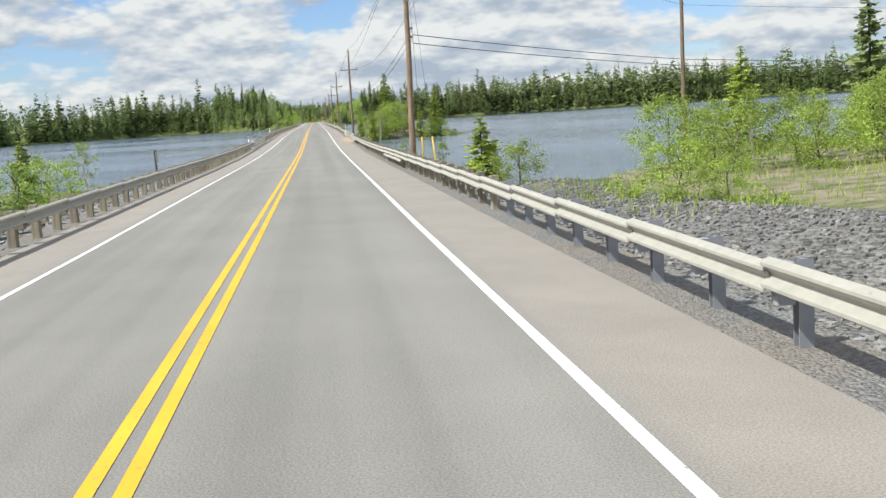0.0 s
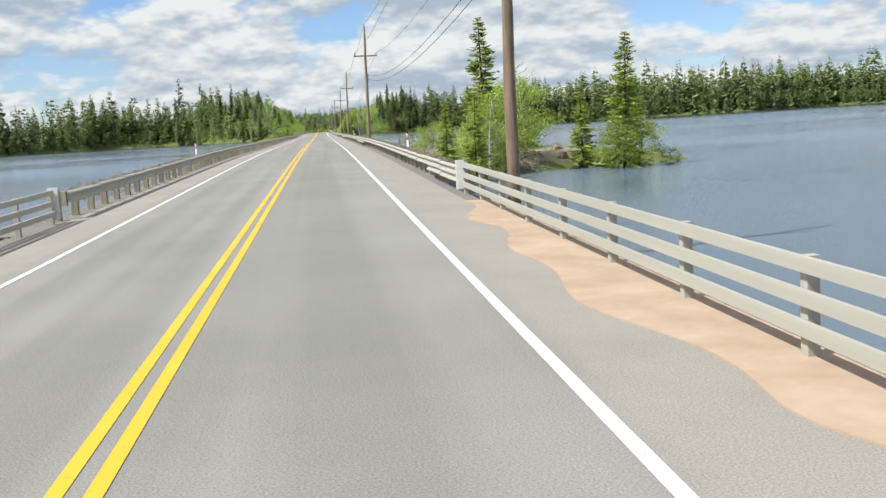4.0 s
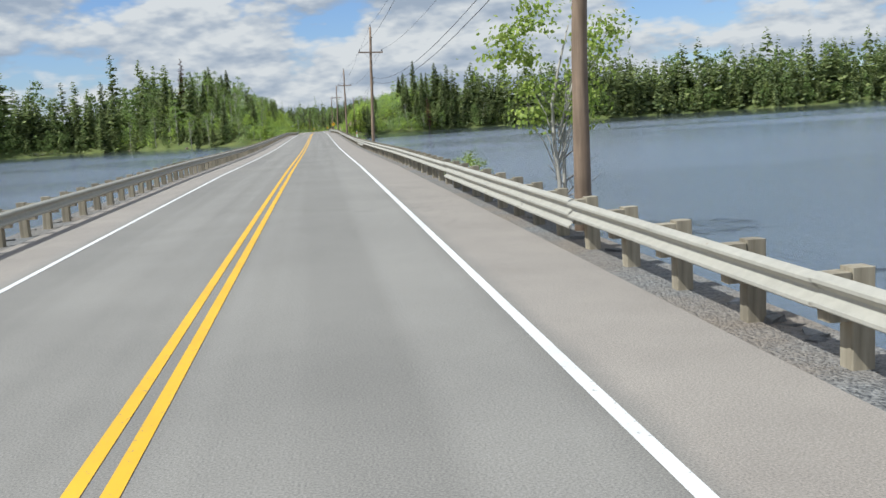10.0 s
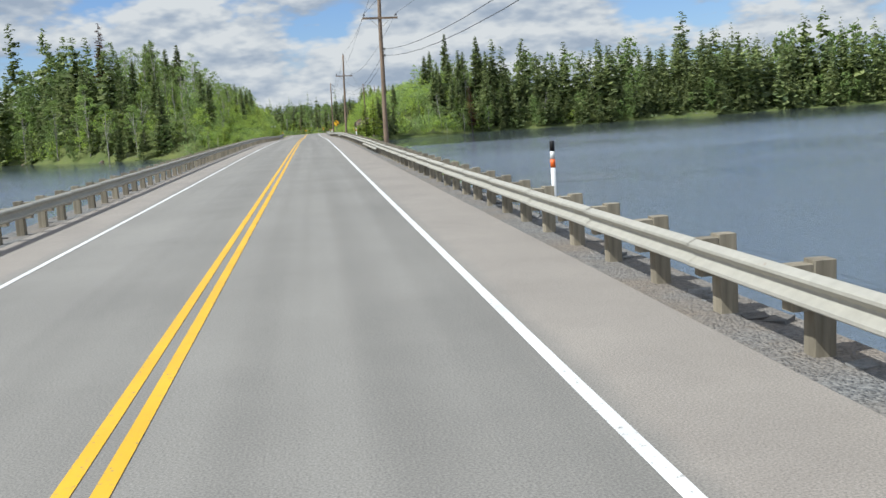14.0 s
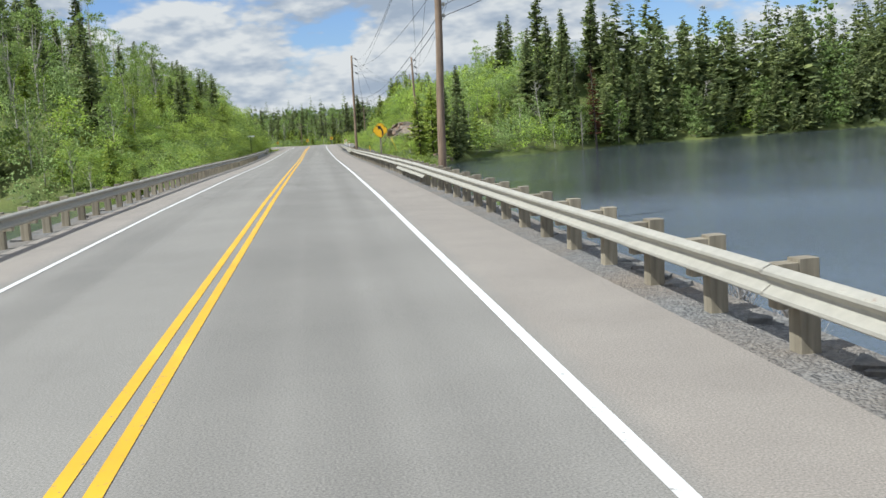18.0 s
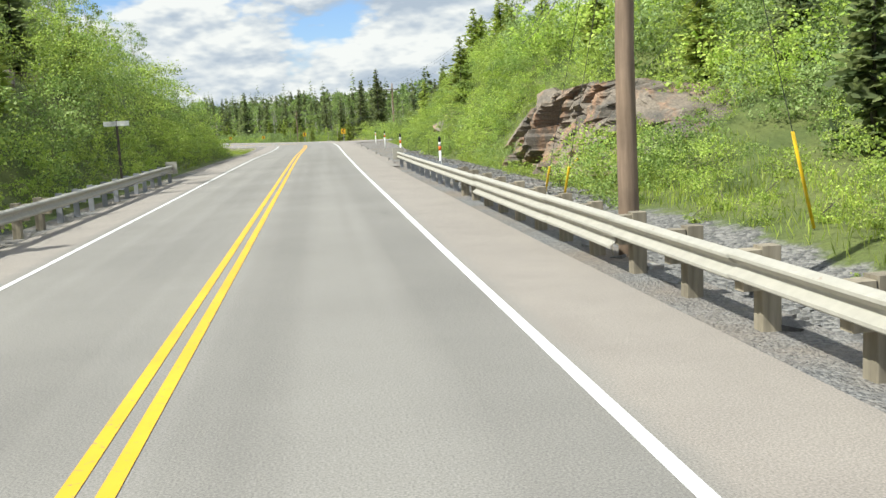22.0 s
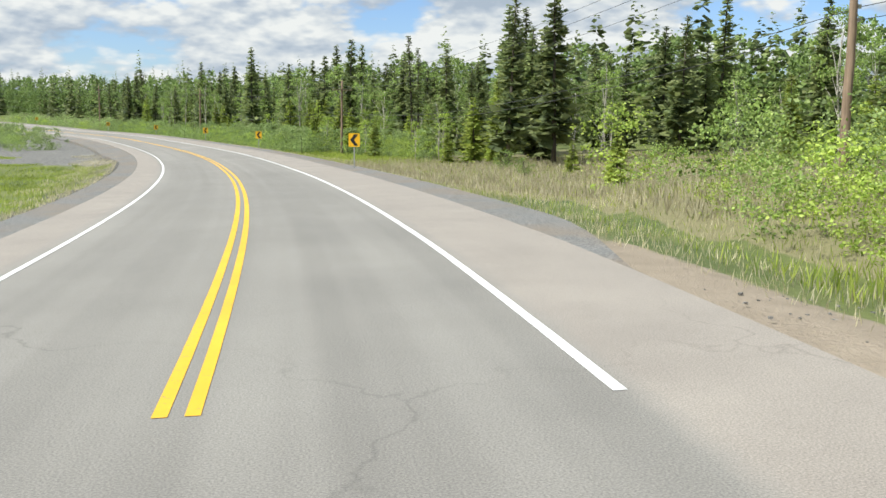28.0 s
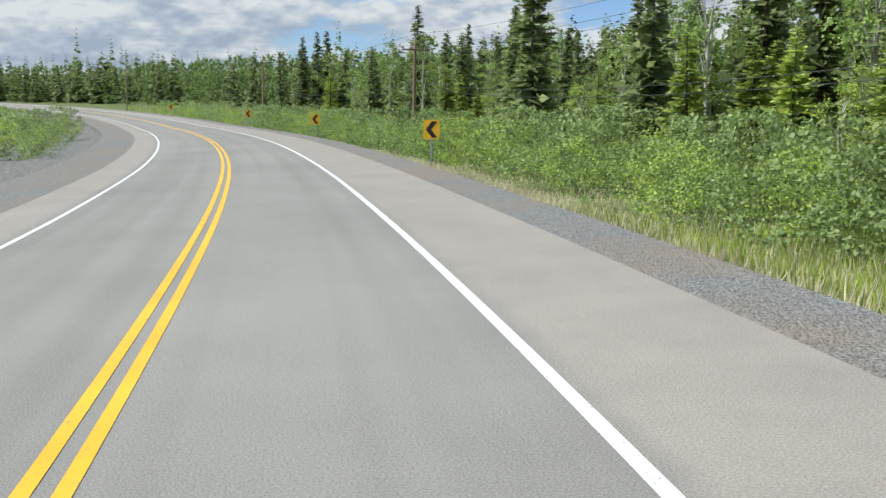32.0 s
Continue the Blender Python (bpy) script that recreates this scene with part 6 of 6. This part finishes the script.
# ---- rock ----
def boulder(seed, sx, sy, sz, rough=0.22, cuts=4):
    """An angular lump, its faces broken along planes."""
    r = random.Random(seed)
    bm = bmesh.new()
    bmesh.ops.create_icosphere(bm, subdivisions=cuts, radius=1.0)
    planes = [(Vector((r.gauss(0, 1), r.gauss(0, 1), r.gauss(0, 0.8))).normalized(), r.uniform(0.42, 0.75)) for _ in range(11)]
    off = Vector((r.uniform(0, 50), r.uniform(0, 50), r.uniform(0, 50)))
    for v in bm.verts:
        p = v.co.copy()
        for nrm, d in planes:
            e = p.dot(nrm) - d
            if e > 0:
                p -= nrm * e
        p *= 1 + rough * 0.35 * noise.noise(p * 2.3 + off) + rough * 0.18 * noise.noise(p * 6.1 + off)
        v.co = Vector((p.x * sx, p.y * sy, p.z * sz))
    me = bpy.data.meshes.new("boulder")
    bm.to_mesh(me)
    bm.free()
    me.materials.append(ROCK)
    return me


def rocks():
    random.seed(41)
    shapes = [boulder(k, 1.0, random.uniform(0.75, 1.2), random.uniform(0.6, 0.95), 0.3, 3) for k in range(6)]

    def put(x, y, z, k, lab, group, turn=None, flat=1.0):
        ob = new("boulder", random.choice(shapes))
        ob.matrix_basis = Matrix.LocRotScale((x, y, z), Euler((random.uniform(-0.4, 0.4), random.uniform(-0.4, 0.4), random.uniform(0, 6.28) if turn is None else turn)), (k * random.uniform(0.85, 1.2), k, k * flat))
        tagged(ob, lab, "rock", group)

    # boulders on and beside the blasted face
    for x, y, z, k in ((14.8, 597.4, 2.45, 1.5), (15.8, 595.2, 2.3, 1.2), (11.9, 593.0, None, 0.6), (11.6, 588.5, None, 0.5)):
        put(x, y, ground_at(x, y) + 0.3 * k if z is None else z, k, "large rusty-brown boulder on the rocky slope", "boulders on the slope", None, 0.75)
    for x, y, k in ((12.9, 628.3, 1.6), (13.0, 616.0, 0.9), (12.6, 630.4, 1.0)):
        put(x, y, ground_at(x, y) - 0.62 * k, k, "pale pinkish bedrock slab among the shrubs", "boulders on the slope", 0.4, 0.6)
    # the cut on the inside
    for k in range(40):
        s, u = random.uniform(540, 600), random.uniform(-16.5, -11.5)
        x, y, _z = at_road(s, u)
        x, y = float(x), float(y)
        put(x, y, ground_at(x, y) + random.uniform(-0.3, 0.1), random.uniform(0.6, 1.4), "mossy grey block in the wooded rock cut", "blocks of the wooded cut", None, 0.9)
    # shore boulders
    for k in range(70):
        kind = random.random()
        if kind < 0.35:
            x, y = random.uniform(9.5, 24), random.uniform(164, 192)
        elif kind < 0.6:
            x, y = random.uniform(9, 24), random.uniform(545, 572)
        elif kind < 0.8:
            x, y = random.uniform(18, 30), random.uniform(28, 46)
        else:
            x, y = random.uniform(-60, -18), random.uniform(520, 560)
        d = float(shores(np.array([x]), np.array([y]))[0])
        if -5 < d < 0.8:
            put(x, y, ground_at(x, y) + 0.1, random.uniform(0.25, 0.75), "grey shore boulder at the waterline", "shore boulders", None, 0.7)
    for k in range(26):
        x, y = random.gauss(12.0, 1.0), random.gauss(185.5, 1.6)
        put(x, y, ground_at(x, y) + 0.08, random.uniform(0.25, 0.6), "broken rock heaped on the stony point", "heap of broken rock", None, 0.8)


rocks()


def rock_cut():
    """The blasted rock face: blocks broken along planes, leaning back into the hill."""
    r = np.random.default_rng(19)
    s, v = np.linspace(577, 607.5, 190), np.linspace(-0.12, 1.45, 52)
    S, Vv = np.meshgrid(s, v, indexing="ij")
    top = np.interp(S, [577, 580, 586, 592, 598, 602, 607.5], [1.0, 2.8, 3.4, 3.3, 3.0, 1.9, 0.4])
    face = np.minimum(Vv, 1.0)
    depth = np.zeros_like(S)
    for count, amp, tilt in ((34, 0.85, 0.30), (130, 0.36, 0.40), (620, 0.10, 0.40)):
        cs, cv = r.uniform(576, 609, count), r.uniform(-0.3, 1.6, count)
        off, ts, tv = r.normal(0, amp, count), r.normal(0, tilt, count), r.normal(0, tilt, count)
        d = ((S[..., None] - cs + 2.2 * (Vv[..., None] - cv)) * 1.0) ** 2 + ((Vv[..., None] - cv) * 3.4) ** 2
        k = d.argmin(-1)
        depth += off[k] * 0.6 + ts[k] * (S - cs[k]) * 0.5 + tv[k] * (Vv - cv[k]) * 1.4
    foot = np.interp(S, [577, 583, 590, 598, 607.5], [11.6, 11.2, 11.7, 12.9, 14.4])
    U = foot + face * 2.3 + np.maximum(Vv - 1, 0) * 9.0 + np.clip(depth, -1.3, 1.3)
    X, Y, Z = at_road(S, U)
    Z = -0.25 + top * face - np.maximum(Vv - 1, 0) * 1.2 + r.normal(0, 0.03, S.shape) + 0.25 * np.clip(depth, -1, 1) * (face > 0.8)
    i = np.arange(S.size).reshape(S.shape)
    F = np.stack([i[:-1, :-1], i[:-1, 1:], i[1:, 1:], i[1:, :-1]], -1).reshape(-1, 4)
    tagged(new("rock_cut", fast_mesh("rock_cut", np.stack([X, Y, Z], -1), F, ROCK)), "blasted rusty-brown rock face of angular broken blocks", "rock face", kind="structure")


rock_cut()


def snag(x, y, h, lab, lean=0.0):
    """A dead, leafless trunk with bare branches."""
    random.seed(int(x * 7 + y))
    z = ground_at(x, y)
    ob = thing("dead_tree", lab, "dead tree", Matrix.Translation((x, y, z)) @ pose(0, 0, 0, 0, lean, 0), "bare dead trees")
    part("trunk", Geo().tube([(0.05 * math.sin(k), 0.05 * math.cos(k * 1.7), -0.4 + (h + 0.4) * k / 7) for k in range(8)], [0.10 - 0.011 * k for k in range(8)], 7).mesh("trunk", PALE_BARK, True), ob)
    g = Geo()
    for k in range(18):
        b, a, l = random.uniform(0.3, 0.95) * h, random.uniform(0, 6.28), random.uniform(0.5, 1.6)
        p = Vector((0, 0, b))
        q = p + Vector((math.cos(a) * l * 0.6, math.sin(a) * l * 0.6, l * 0.25))
        e = p + Vector((math.cos(a + 0.3) * l, math.sin(a + 0.3) * l, l * 0.7))
        g.tube([tuple(p), tuple(q), tuple(e)], [0.028, 0.018, 0.005], 4, False)
        g.tube([tuple(q), tuple(q + Vector((math.cos(a - 0.7) * l * 0.4, math.sin(a - 0.7) * l * 0.4, l * 0.35)))], [0.014, 0.004], 4, False)
    part("branches", g.mesh("branches", GREY_TWIG), ob)


for x_, y_, h_, lab_, lean_ in ((17.0, 180.8, 6.8, "bare white birch with thin dead branches", 2), (17.4, 178.2, 6.2, "bare white birch with thin dead branches", -3), (12.0, 164.5, 5.6, "bare grey dead tree on the point", 5),
                                (-44.0, 552.0, 9.0, "leaning white dead trunk in the shore woods", 8), (31.0, 574.5, 7.5, "bare grey dead tree at the water", -6), (58.0, 588.0, 7.0, "bare grey dead tree at the water", 9), (12.6, 835.0, 8.0, "bare white birch at the edge of the woods", 6)):
    snag(x_, y_, h_, lab_, lean_)


def twig_shrub(x, y, h, spread, lab):
    """A leafless shrub: many thin forking stems from one foot."""
    random.seed(int(x * 13 + y * 3))
    z = ground_at(x, y)
    ob = thing("bare_shrub", lab, "shrub", Matrix.Translation((x, y, z)), "bare shrubs at the waterline")
    for lot in range(3):
        g = Geo()
        for k in range(14):
            a, l, o = random.uniform(0, 6.28), h * random.uniform(0.6, 1.1), random.uniform(0.3, 1.0) * spread
            p, q = Vector((0.08 * math.cos(a), 0.08 * math.sin(a), -0.1)), Vector((o * 0.45 * math.cos(a), o * 0.45 * math.sin(a), l * 0.6))
            e = Vector((o * math.cos(a + 0.2), o * math.sin(a + 0.2), l))
            g.tube([tuple(p), tuple(q), tuple(e)], [0.014, 0.010, 0.003], 4, False)
            for _ in range(5):
                f = q.lerp(e, random.uniform(0.0, 0.8))
                g.tube([tuple(f), tuple(f + Vector((random.uniform(-0.3, 0.3), random.uniform(-0.3, 0.3), random.uniform(0.15, 0.45))))], [0.006, 0.002], 3, False)
        part("stems", g.mesh("stems", GREY_TWIG), ob)


for x_, y_, h_, w_ in ((8.3, 256.0, 3.4, 1.1), (8.4, 381.0, 1.2, 0.5), (8.6, 254.0, 1.3, 0.6), (10.9, 198.4, 1.9, 0.9), (8.0, 458.0, 1.0, 0.5), (7.8, 462.0, 0.9, 0.4), (8.2, 465.0, 1.1, 0.5), (11.4, 523.5, 1.6, 0.6), (9.2, 521.5, 1.0, 0.4)):
    twig_shrub(x_, y_, h_, w_, "leafless grey twiggy shrub at the waterline")
snag(8.7, 281.6, 6.2, "grey-stemmed half-bare poplar beside a power pole", 4)
